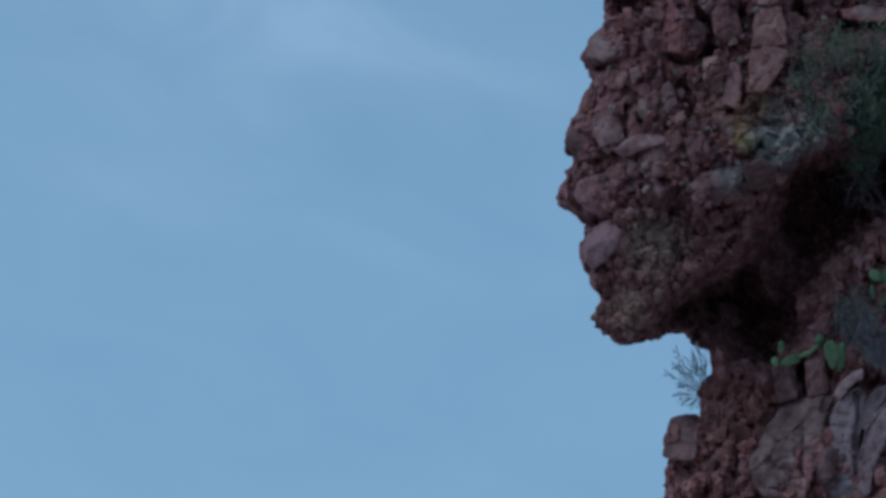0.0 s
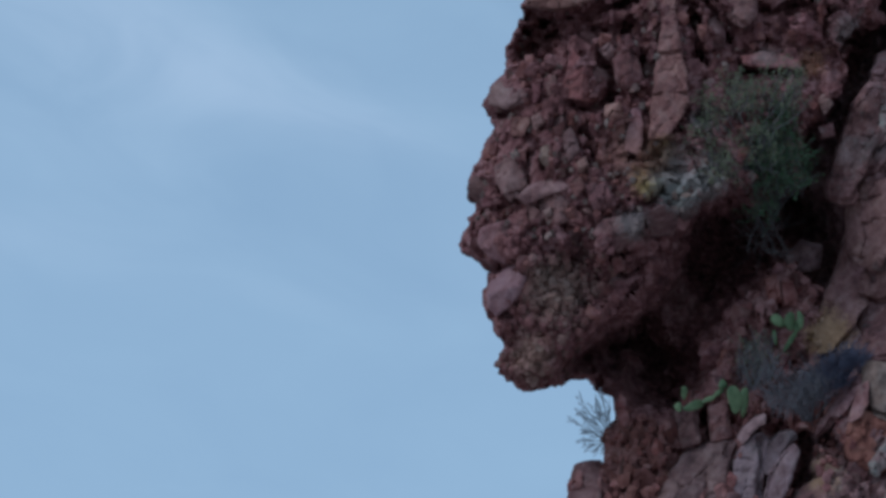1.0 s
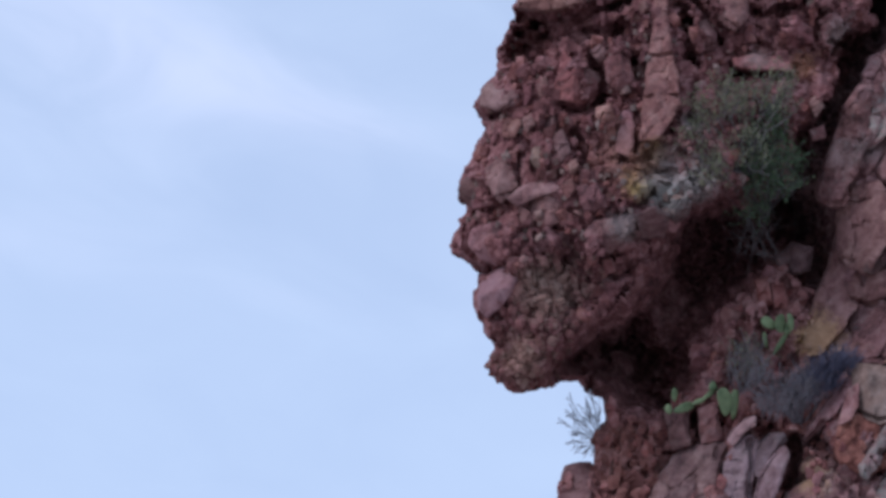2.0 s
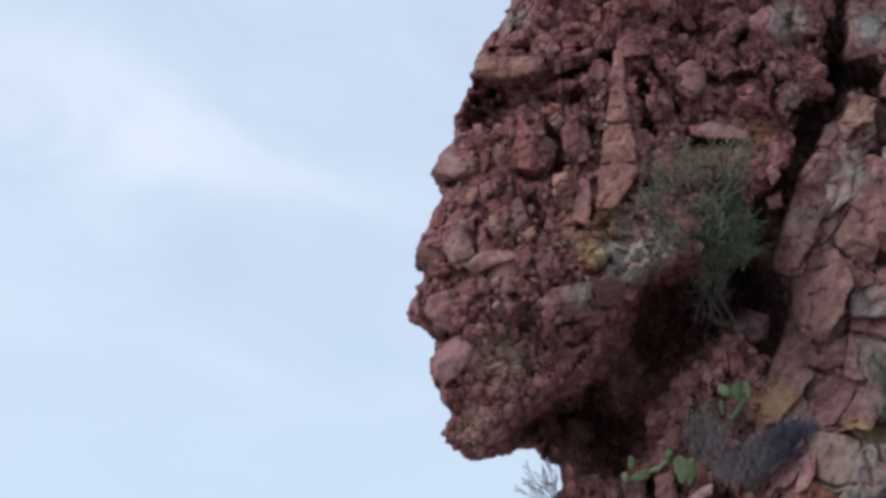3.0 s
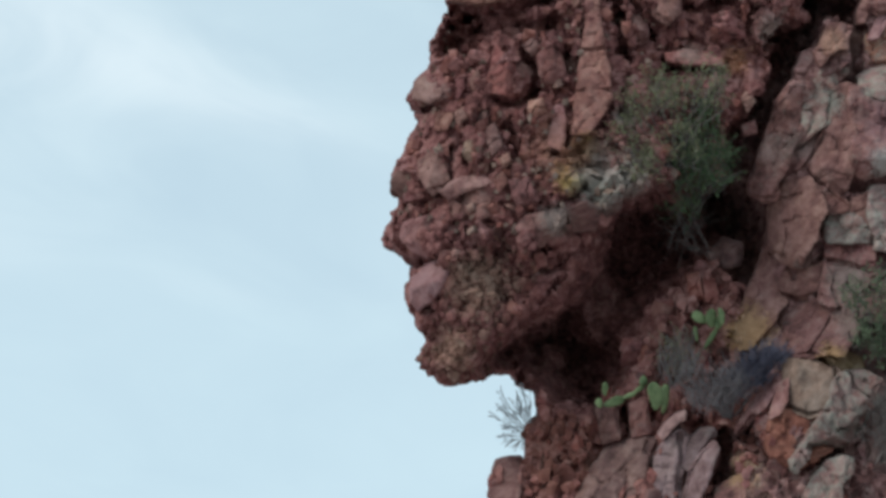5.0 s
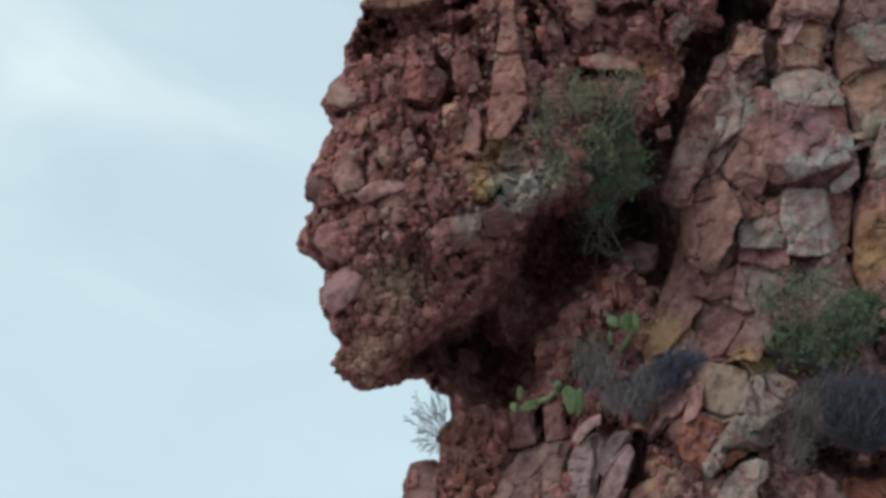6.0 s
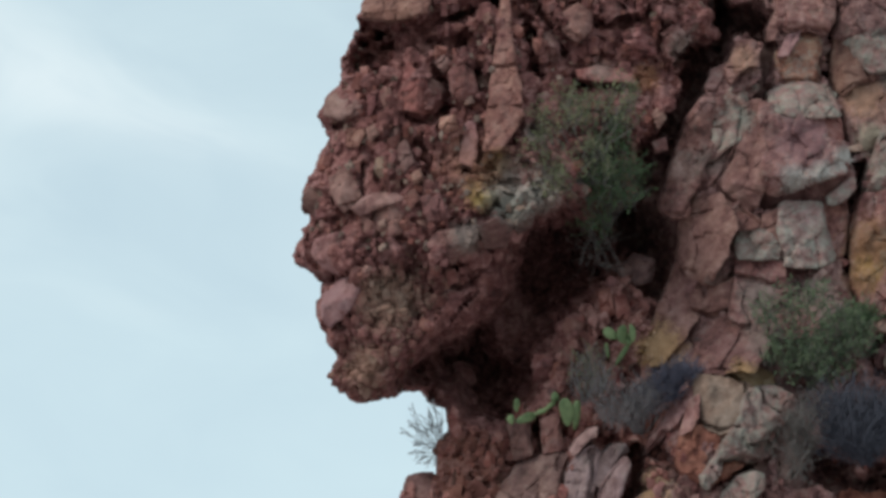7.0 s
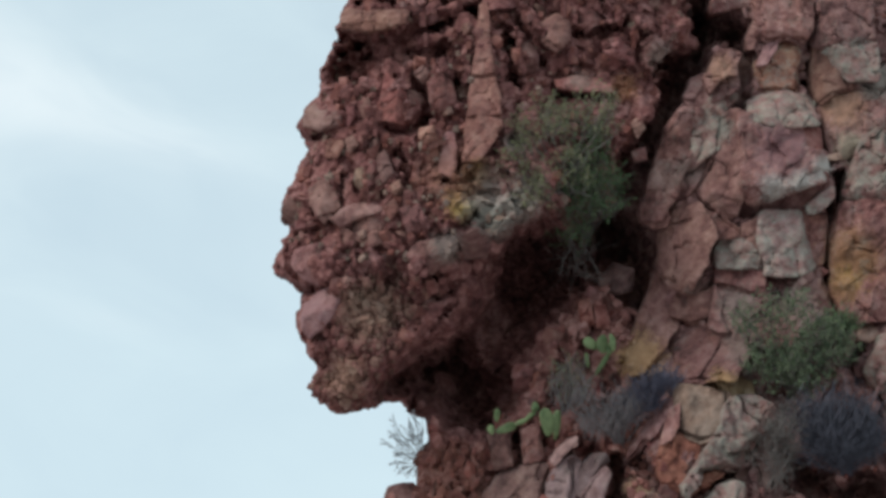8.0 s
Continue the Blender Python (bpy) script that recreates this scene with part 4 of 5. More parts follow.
block("slab", [(4.51, 1.73), (4.60, 1.83), (4.82, 1.88), (5.11, 1.85), (5.11, 1.41), (4.83, 1.20), (4.62, 1.12), (4.54, 1.24), (4.52, 1.49)], 0.10, [(-0.10, 0.15, 0), (-1.10, 0.15, 0.14), (-0.10, -0.65, 0.20)], worn=0.60, grow=1.0)
block("hoary", [(5.11, 1.41), (4.91, 1.33), (4.80, 1.03), (4.73, 0.82), (4.69, 0.64), (5.11, 0.63)], 0.14, [(-0.25, 0.15, 0), (-1.15, 0.15, 0.07), (-0.25, -0.85, 0.17)], worn=0.60, grow=1.0)
block("cliff", [(4.67, 0.57), (5.11, 0.60), (5.11, -0.65), (4.59, -0.67), (4.52, -0.37), (4.51, -0.06), (4.54, 0.29), (4.60, 0.43)], 0.14, [(-0.20, 0.15, 0), (-1.30, 0.15, 0.14)], worn=0.60, grow=1.0, label="rust-orange lichened column", cracks=[[(4.64, 0.07), (4.76, 0.10), (4.91, 0.06)]])
block("hoary", [(4.25, 0.57), (4.45, 0.73), (4.53, 0.77), (4.53, 0.68), (4.44, 0.57), (4.34, 0.49), (4.26, 0.49)], 0.16, [(-0.30, 0.30, 0)], worn=0.20, grow=1.0)
block("hoary", [(3.76, 0.47), (3.82, 0.50), (4.17, 0.49), (4.20, 0.24), (4.25, 0.09), (4.28, -0.09), (4.11, -0.16), (3.75, -0.17), (3.76, -0.04), (3.71, 0.16), (3.72, 0.32)], 0.17, [(0.05, 0.12, 0), (1.15, 0.12, 0.25), (0.05, 0.92, 0.21)], worn=0.45, grow=1.0, label="square block covered in pale grey-green lichen")
block("cliff", [(4.21, 0.47), (4.47, 0.46), (4.47, 0.18), (4.42, -0.03), (4.31, -0.06), (4.26, 0.10), (4.21, 0.26)], 0.00, [(0.10, 0.10, 0)], worn=0.50, grow=1.0)
block("slab", [(3.55, 0.36), (3.75, 0.46), (3.72, 0.26), (3.70, 0.08), (3.60, 0.16), (3.53, 0.24)], 0.10, [(0.00, 0.20, 0)], worn=0.50, grow=1.0)
block("slab", [(3.10, 0.59), (3.30, 0.45), (3.47, 0.32), (3.45, 0.24), (3.25, 0.21), (3.20, 0.33)], 0.12, [(0.10, 0.50, 0)], worn=0.50, grow=1.0)
block("slab", [(2.71, 0.54), (3.08, 0.59), (3.20, 0.34), (3.21, 0.23), (3.13, 0.16), (3.10, -0.06), (2.90, -0.35), (2.75, -0.26), (2.65, -0.12), (2.68, 0.04), (2.67, 0.24)], 0.20, [(-0.20, 0.15, 0), (-0.90, 0.15, 0.13), (-0.20, -0.45, 0.20)], worn=0.40, grow=1.0, label="smooth rose slab with a shaded side", cracks=[[(2.69, 0.41), (2.80, 0.38), (2.99, 0.43)]])
# right side of the rose slab, given browner stone to paint its shade
block("brown", [(3.17, 0.23), (3.25, 0.13), (3.23, -0.12), (3.14, -0.37), (2.97, -0.38), (2.89, -0.35), (3.08, -0.06)], 0.02, [(1.10, -0.20, 0)], worn=0.40, grow=1.0)
block("hoary", [(3.28, 0.17), (3.42, 0.23), (3.54, 0.19), (3.61, 0.12), (3.70, -0.01), (3.69, -0.09), (3.44, -0.11), (3.25, -0.09), (3.24, 0.03)], 0.16, [(-0.10, 0.20, 0), (0.50, -0.33, 0.10)], worn=0.50, grow=1.0)
block("cliff", [(3.25, -0.12), (3.44, -0.13), (3.69, -0.11), (3.73, -0.18), (3.72, -0.40), (3.67, -0.43), (3.48, -0.34), (3.29, -0.31), (3.24, -0.24)], 0.10, [(0.00, 0.15, 0), (0.00, -0.65, 0.07)], worn=0.60, grow=1.0)
block("cliff", [(3.23, -0.33), (3.51, -0.38), (3.70, -0.46), (3.76, -0.21), (4.11, -0.18), (4.29, -0.12), (4.41, -0.31), (4.48, -0.62), (4.42, -0.90), (3.85, -0.94), (3.35, -0.88), (3.17, -0.74)], 0.12, [(-0.10, 0.30, 0), (0.80, 0.30, 0.42)], worn=0.60, grow=1.0, cracks=[[(3.73, -0.49), (4.04, -0.46), (4.29, -0.56)], [(3.42, -0.56), (3.54, -0.74), (3.51, -0.93)]])
block("slab", [(2.64, -0.18), (2.75, -0.27), (2.89, -0.37), (2.93, -0.53), (2.82, -0.65), (2.74, -0.76), (2.60, -0.99), (2.38, -1.25), (2.15, -1.28), (2.29, -0.99), (2.39, -0.72), (2.51, -0.49)], 0.18, [(-0.30, 0.35, 0), (0.60, 0.35, 0.09)], worn=0.50, grow=1.0)
block("brown", [(2.95, -0.40), (3.14, -0.38), (3.22, -0.31), (3.17, -0.49), (3.14, -0.69), (2.92, -0.73), (2.85, -0.67), (2.94, -0.52)], 0.06, [(0.30, 0.00, 0), (0.30, -0.80, 0.07)], worn=0.50, grow=1.0)
block("cliff", [(2.92, -0.74), (3.15, -0.74), (3.35, -0.87), (3.51, -0.99), (3.29, -1.25), (3.07, -1.30), (2.85, -1.31), (2.70, -1.30), (2.60, -1.21), (2.74, -0.99)], 0.14, [(-0.25, 0.20, 0), (0.45, 0.20, 0.17)], worn=0.80, grow=1.0, cracks=[[(2.99, -1.28), (3.14, -1.07), (3.23, -0.92)]])
block("ochre", [(3.14, -1.28), (3.29, -1.25), (3.51, -1.34), (3.54, -1.46), (3.39, -1.50), (3.23, -1.42)], 0.10, [(-0.10, 0.10, 0)], worn=0.50, grow=1.0)
# back of the slot: brown stone adds painted shade to the recess
block("brown", [(3.55, 2.29), (3.75, 2.35), (3.78, 1.95), (3.70, 1.76), (3.58, 1.70), (3.54, 2.01)], -0.30, [(0.20, 0.00, 0)], worn=0.50, grow=1.0)
block("cliff", [(3.37, 2.88), (3.43, 3.16), (3.53, 3.61), (3.77, 3.51), (3.79, 3.12), (3.66, 2.95)], 0.08)
block("cliff", [(3.83, 2.86), (3.87, 3.26), (4.14, 3.52), (4.26, 3.26), (4.16, 3.06), (3.98, 2.72)], 0.04)
block("cliff", [(4.26, 3.19), (4.21, 3.66), (4.68, 3.93), (4.93, 3.59), (4.65, 3.27)], 0.05)
block("cliff", [(4.91, 3.18), (4.96, 3.59), (5.59, 3.79), (5.57, 3.30)], 0.05)
block("dun", [(2.78, -1.44), (2.98, -1.41), (3.20, -1.49), (3.23, -1.61), (3.16, -1.84), (2.96, -1.89), (2.77, -1.83), (2.70, -1.72)], 0.24, [(0.1, 0.1, 0), (-0.9, 0, 0.12)], bevel=0.07, worn=0.15, label="rounded tan boulder wedged among red blocks", loose="boulder")
block("brick", [(4.28, -2.70), (4.41, -2.49), (4.79, -2.39), (5.28, -2.40), (5.24, -3.18), (4.20, -3.18)], -0.4)
block("cliff", [(3.80, -2.43), (4.17, -2.41), (4.22, -2.82), (4.02, -3.12), (3.72, -2.85)], -0.6)
block("brown", [(3.43, -2.40), (3.75, -2.34), (3.76, -2.82), (3.47, -3.00), (3.29, -2.85)], -0.45)
block("hoary", [(4.84, -1.24), (4.95, -0.93), (5.36, -0.81), (5.31, -1.73), (5.01, -1.61)], 0.07)
block("tan", [(4.71, -0.75), (4.86, -0.72), (4.93, -0.82), (4.83, -0.90), (4.71, -0.88)], 0.10)
block("tan", [(4.50, 1.13), (4.70, 1.17), (4.69, 1.11), (4.51, 1.08)], 0.11, thick=0.2)
block("cliff", [(3.23, -0.84), (3.80, -0.76), (4.36, -0.87), (4.28, -1.24), (3.71, -1.36), (3.28, -1.12)], 0.03)
block("brick", [(2.55, -1.96), (2.73, -1.90), (3.07, -1.90), (3.23, -2.00), (3.17, -2.25), (2.85, -2.47), (2.73, -2.43), (2.55, -2.34), (2.54, -2.12)], 0.02, [(-0.10, 0.00, 0), (-0.10, -0.60, 0.13)], worn=0.60, grow=1.0)
block("cliff", [(2.74, -1.56), (2.71, -1.78), (2.63, -1.91), (2.54, -1.97), (2.58, -1.84), (2.65, -1.62)], 0.12, [(-0.50, 0.20, 0)], worn=0.40, grow=1.0)
block("cliff", [(2.68, -1.50), (2.63, -1.62), (2.51, -1.84), (2.38, -1.98), (2.29, -2.09), (2.20, -2.17), (2.23, -2.06), (2.38, -1.84), (2.57, -1.59)], 0.14, [(-0.40, 0.20, 0), (-0.40, -0.60, 0.10)], worn=0.50, grow=1.0)
block("hoary", [(3.29, -1.53), (3.37, -1.50), (3.52, -1.51), (3.69, -1.58), (3.77, -1.71), (3.65, -1.80), (3.48, -1.88), (3.45, -2.01), (3.34, -2.14), (3.28, -2.23), (3.07, -2.18), (2.93, -2.22), (2.85, -2.37), (2.77, -2.48), (2.74, -2.41), (2.90, -2.20), (3.03, -1.98), (3.16, -1.77), (3.22, -1.61)], 0.24, [(-0.15, 0.10, 0), (0.60, -0.56, 0.11)], worn=0.90, grow=1.0, label="long slanting boulder crusted with grey-green lichen", loose="boulder")
block("hoary", [(3.13, -2.43), (3.28, -2.37), (3.37, -2.38), (3.34, -2.53), (3.23, -2.62), (3.20, -2.93), (2.85, -2.93), (2.97, -2.58)], 0.16, [(-0.20, -0.10, 0), (0.60, -0.10, 0.08)], worn=0.50, grow=1.0, label="pale lichen-crusted boulder half buried in red rubble", loose="boulder")
# shaded rock beside the long boulder, darkened by using brown stone
block("brown", [(3.49, -1.90), (3.67, -1.82), (3.80, -1.75), (3.85, -2.00), (3.82, -2.25), (3.67, -2.47), (3.39, -2.47), (3.32, -2.25), (3.46, -2.03)], -0.2, [(0.20, -0.10, 0)], worn=0.60, grow=1.0)
block("cliff", [(2.57, -2.34), (2.74, -2.36), (2.80, -2.50), (2.92, -2.56), (2.85, -2.87), (2.54, -2.90), (2.48, -2.56)], -0.05, [(0.10, -0.20, 0)], worn=0.60, grow=1.0)
# leaning slabs at the foot
HOST[0] = rubble
block("brown", [(0.49, -2.97), (0.68, -2.57), (0.88, -2.36), (1.04, -2.28), (1.26, -2.25), (1.37, -2.26), (1.28, -2.50), (1.21, -2.76), (1.10, -3.25), (0.60, -3.25)], 0.16, [(0.10, -0.05, 0), (-0.50, 0.48, 0.09)], worn=0.60, grow=1.0, label="wide brown slab sloping down from the ledge", loose="leaning_stone")
block("dusk", [(1.38, -2.38), (1.49, -2.22), (1.62, -2.16), (1.68, -2.22), (1.61, -2.43), (1.59, -2.60), (1.56, -3.25), (1.21, -3.25), (1.35, -2.56)], 0.20, [(-0.10, -0.10, 0), (0.80, -0.10, 0.08)], worn=0.40, grow=1.0, label="broad mauve slab leaning against red rubble", loose="leaning_stone")
block("dusk", [(1.64, -2.51), (1.68, -2.32), (1.74, -2.20), (1.83, -2.13), (1.96, -2.11), (1.98, -2.17), (1.86, -2.23), (1.78, -2.35), (1.70, -2.55)], 0.24, [(-0.20, 0.00, 0), (0.70, 0.00, 0.07)], worn=0.30, grow=1.0, label="short curved mauve slab leaning against another slab", loose="leaning_stone")
block("dusk", [(1.95, -2.26), (1.98, -2.31), (1.89, -2.56), (1.76, -2.81), (1.66, -3.19), (1.60, -3.15), (1.65, -2.84), (1.73, -2.53), (1.83, -2.37)], 0.26, [(-0.30, -0.05, 0), (0.70, -0.05, 0.08)], worn=0.40, grow=1.0, label="narrow pale mauve slab beside a dark crevice", loose="leaning_stone")
block("pink", [(1.57, -1.96), (1.66, -1.93), (1.65, -2.00), (1.54, -2.08), (1.41, -2.22), (1.38, -2.18), (1.45, -2.07)], 0.22, [(-0.20, 0.00, 0)], worn=0.30, grow=1.0, label="small whitish slab propped under a grey shrub", loose="leaning_stone")
block("brown", [(2.25, -2.85), (2.30, -2.58), (2.44, -2.40), (2.59, -2.58), (2.53, -2.88)], -0.05)
block("cliff", [(1.94, -3.06), (2.00, -2.76), (2.22, -2.64), (2.25, -3.00), (2.09, -3.24)], 0.12)
block("brown", [(0.74, -1.96), (0.91, -1.88), (0.94, -2.22), (0.79, -2.29)], 0.15)
block("cliff", [(1.09, -1.90), (1.24, -1.82), (1.29, -2.15), (1.12, -2.23)], 0.15)
block("red", [(1.75, -0.50), (1.86, -0.46), (1.89, -0.71), (1.78, -0.76)], 0.1)
block("red", [(1.92, -0.50), (2.03, -0.53), (2.10, -0.78), (1.94, -0.76)], 0.12)
block("brown", [(2.03, -0.23), (2.18, -0.09), (2.36, -0.14), (2.34, -0.35), (2.09, -0.38)], -0.1, bevel=0.08)
block("cliff", [(2.35, 1.19), (2.48, 1.24), (2.50, 1.12), (2.38, 1.09)], 0.15)
block("brown", [(-0.45, -2.90), (-0.43, -2.70), (-0.38, -2.57), (-0.23, -2.52), (-0.13, -2.53), (-0.10, -2.66), (-0.16, -2.90)], 0.0, worn=0.60, grow=1.0)
# stones set in the overhanging face
HOST[0] = outcrop
block("rose", [(-1.32, -0.51), (-1.16, -0.34), (-0.91, -0.29), (-0.87, -0.37), (-0.98, -0.59), (-1.12, -0.78), (-1.25, -0.87), (-1.34, -0.75), (-1.35, -0.63)], 0.19, [(-0.15, 0.75, 0), (0.4, -1.1, -0.02), (1.3, -0.2, 0.16)], name="stone", grow=1.02, worn=0.5)
block("chunk", [(-1.43, 0.11), (-1.16, 0.20), (-0.87, 0.07), (-0.84, -0.17), (-1.16, -0.30), (-1.33, -0.23), (-1.42, -0.13), (-1.46, -0.06)], 0.14, [(0.1, 0.2, 0), (0.2, -0.9, 0.05)], name="stone", grow=1.02, worn=0.5, bevel=0.08)
block("brown", [(-1.30, 0.80), (-1.15, 0.91), (-0.97, 0.83), (-0.91, 0.58), (-1.09, 0.40), (-1.22, 0.56)], 0.16, [(-0.7, 0.3, 0), (0.9, -0.1, -0.02)], name="stone", grow=1.02, worn=0.5)
block("slab", [(-1.03, 0.45), (-0.85, 0.60), (-0.53, 0.64), (-0.43, 0.56), (-0.60, 0.48), (-0.91, 0.35)], 0.16, TOP_LIT, name="stone", grow=1.02, worn=0.5)
block("slab", [(-0.76, 0.41), (-0.53, 0.51), (-0.39, 0.39), (-0.43, 0.18), (-0.59, 0.12), (-0.76, 0.25)], 0.14, name="stone", grow=1.02, worn=0.5)
block("chunk", [(-0.54, 1.59), (-0.40, 2.14), (-0.27, 2.01), (0.01, 1.61), (-0.22, 1.50)], 0.12, [(-0.7, 0.2, 0), (1.3, 0.1, 0.0)], name="stone", grow=1.02, worn=0.5)
block("chunk", [(0.04, 1.97), (0.17, 2.13), (0.33, 2.00), (0.40, 1.74), (0.20, 1.63), (0.08, 1.77)], 0.14, name="stone", grow=1.02, worn=0.5)
block("amber", [(-1.11, 1.14), (-1.07, 1.37), (-0.92, 1.48), (-0.86, 1.28), (-0.94, 1.13)], 0.14, name="stone", grow=1.02, worn=0.5, bevel=0.07)
block("amber", [(-0.88, 1.36), (-0.76, 1.45), (-0.71, 1.28), (-0.82, 1.18)], 0.12, name="stone", grow=1.02, worn=0.5, bevel=0.06)
block("amber", [(-0.03, 1.46), (0.13, 1.48), (0.17, 1.34), (0.04, 1.28), (-0.04, 1.35)], 0.14, name="stone", grow=1.02, worn=0.5)
block("amber", [(0.66, 2.88), (0.77, 2.90), (0.78, 2.44), (0.83, 2.07), (0.86, 1.82), (0.88, 1.48), (0.76, 1.27), (0.60, 1.10), (0.43, 1.10), (0.49, 1.51), (0.54, 1.95), (0.60, 2.38), (0.63, 2.63)], 0.09, [(-0.2, 0.05, 0), (-0.9, 0.1, 0.16)], name="slab",
      grow=1.04, worn=0.4, label="upright rose slab with a cracked face", cracks=[[(0.49, 2.05), (0.71, 2.04), (0.94, 2.07)], [(0.45, 1.56), (0.74, 1.59), (0.97, 1.56)], [(0.59, 2.39), (0.88, 2.45)]])
block("brown", [(-0.20, 0.04), (-0.06, 0.20), (0.20, 0.28), (0.40, 0.31), (0.40, 0.13), (0.26, -0.04), (0.10, -0.18), (-0.10, -0.08)], 0.14, [(0, 0.5, 0), (0.2, -0.9, 0.05)], name="stone", grow=1.0, worn=0.9, bevel=0.06, label="rounded mauve stone crusted with grey lichen")
block("brown", [(0.39, 0.25), (0.61, 0.35), (0.77, 0.26), (0.70, 0.01), (0.45, -0.03)], 0.1, [(0, -0.5, 0)], name="stone", grow=1.0, worn=0.6)
block("amber", [(-0.93, 2.82), (-0.84, 2.90), (-0.61, 2.87), (-0.14, 2.83), (-0.18, 2.68), (-0.54, 2.62), (-0.93, 2.64)], 0.14, TOP_LIT, name="stone", grow=1.02, worn=0.5)
block("chunk", [(-0.30, 3.18), (-0.08, 3.12), (0.05, 2.94), (-0.09, 2.88), (-0.25, 3.02)], 0.1, name="stone", grow=1.02, worn=0.5)
block("slab", [(1.29, 2.64), (1.53, 2.79), (1.67, 2.68), (1.69, 2.46), (1.52, 2.31), (1.33, 2.45)], 0.16, name="stone", grow=1.02, worn=0.5, bevel=0.08)
block("chunk", [(1.86, 3.36), (2.06, 3.43), (2.17, 3.20), (1.96, 3.07)], 0.03, name="stone", grow=1.02, worn=0.5)
block("chunk", [(1.48, 2.02), (1.71, 2.06), (2.11, 2.01), (2.14, 1.87), (1.77, 1.86), (1.52, 1.91)], 0.16, [(0, 0.5, 0)], name="stone", grow=1.02, worn=0.5)
block("brown", [(0.77, 0.23), (0.89, 0.42), (1.00, 0.40), (0.97, 0.25), (0.83, 0.15)], 0.16, name="stone", grow=1.02, worn=0.5)
block("brown", [(-1.36, 1.72), (-1.24, 1.80), (-0.92, 1.74), (-0.89, 1.54), (-1.18, 1.45), (-1.37, 1.51)], 0.1, name="stone", grow=1.02, worn=0.5)
block("chunk", [(-0.87, 1.80), (-0.78, 1.87), (-0.74, 1.61), (-0.83, 1.50)], 0.1, name="stone", grow=1.02, worn=0.5)
block("brown", [(-0.72, 1.77), (-0.60, 1.84), (-0.54, 1.64), (-0.67, 1.57)], 0.1, name="stone", grow=1.02, worn=0.5)
block("slab", [(-0.12, 2.12), (0.01, 2.20), (0.11, 2.08), (0.01, 1.96)], 0.12, name="stone", grow=1.02, worn=0.5)
block("tan", [(0.21, 1.72), (0.31, 1.78), (0.35, 1.63), (0.24, 1.60)], 0.1, name="stone", grow=1.02, worn=0.5)
block("brown", [(-0.54, 1.12), (-0.41, 1.24), (-0.31, 0.96), (-0.44, 0.82)], 0.1, LEFT_LIT, name="stone", grow=1.02, worn=0.5)
block("amber", [(-0.36, 0.82), (-0.25, 0.89), (-0.20, 0.74), (-0.31, 0.69)], 0.12, name="stone", grow=1.02, worn=0.5)
block("amber", [(-0.44, 0.58), (-0.31, 0.67), (-0.24, 0.56), (-0.35, 0.43)], 0.14, LEFT_LIT, name="stone", grow=1.02, worn=0.5)
block("chunk", [(-0.27, 0.56), (-0.03, 0.62), (0.08, 0.35), (-0.15, 0.25)], 0.12, name="stone", grow=1.02, worn=0.5)
block("chunk", [(0.18, 0.95), (0.24, 1.38), (0.35, 1.47), (0.40, 1.25), (0.34, 0.88)], 0.03, [(-0.3, 0.1, 0)], name="stone", grow=1.02, worn=0.4)
block("tan", [(-0.72, 0.30), (-0.63, 0.34), (-0.62, 0.24), (-0.69, 0.21)], 0.2, name="stone", grow=1.0, worn=0.2)
block("tan", [(-0.71, 0.01), (-0.65, 0.07), (-0.62, 0.03), (-0.69, -0.04)], 0.16, name="stone", grow=1.0, worn=0.2)
block("amber", [(-0.91, -0.24), (-0.83, -0.15), (-0.75, -0.21), (-0.81, -0.30)], 0.16, name="stone", grow=1.0, worn=0.3)
block("amber", [(2.32, 1.50), (2.41, 1.60), (2.49, 1.46), (2.39, 1.31)], 0.14, name="stone", grow=1.0, worn=0.3)
block("chunk", [(1.72, 2.89), (2.02, 2.99), (2.12, 2.72), (1.85, 2.55)], 0.03, name="stone", grow=1.02, worn=0.5)
block("chunk", [(2.04, 2.46), (2.36, 2.52), (2.43, 2.20), (2.10, 2.12)], 0.03, name="stone", grow=1.02, worn=0.5)
block("brown", [(1.12, 2.45), (1.30, 2.52), (1.31, 2.13), (1.13, 2.05)], 0.03, name="stone", grow=1.02, worn=0.4)
block("amber", [(-1.43, 0.07), (-1.21, 0.17), (-1.15, 0.07), (-1.35, -0.03)], 0.16, TOP_LIT, name="stone", grow=1.0, worn=0.3)
block("chunk", [(0.62, 3.12), (0.88, 3.22), (1.14, 3.06), (1.08, 2.86), (0.75, 2.82)], 0.1, name="stone", grow=1.02, worn=0.5)
block("chunk", [(2.18, 3.26), (2.45, 3.46), (2.64, 3.19), (2.50, 2.92), (2.24, 2.99)], 0.03, name="stone", grow=1.02, worn=0.5)


TAKEN += [[(1.94, -2.16), (2.20, -2.16), (2.25, -2.88), (1.91, -2.88)], [(-1.01, 2.54), (-0.54, 2.47), (-0.53, 2.01), (-0.93, 2.01)], [(-0.54, 2.59), (0.43, 2.78), (0.62, 2.72), (0.10, 2.46), (-0.41, 2.42)], [(-0.6, 2.5), (0.25, 2.52), (0.28, 2.24), (-0.6, 2.22)]]      # the dark clefts under the brow


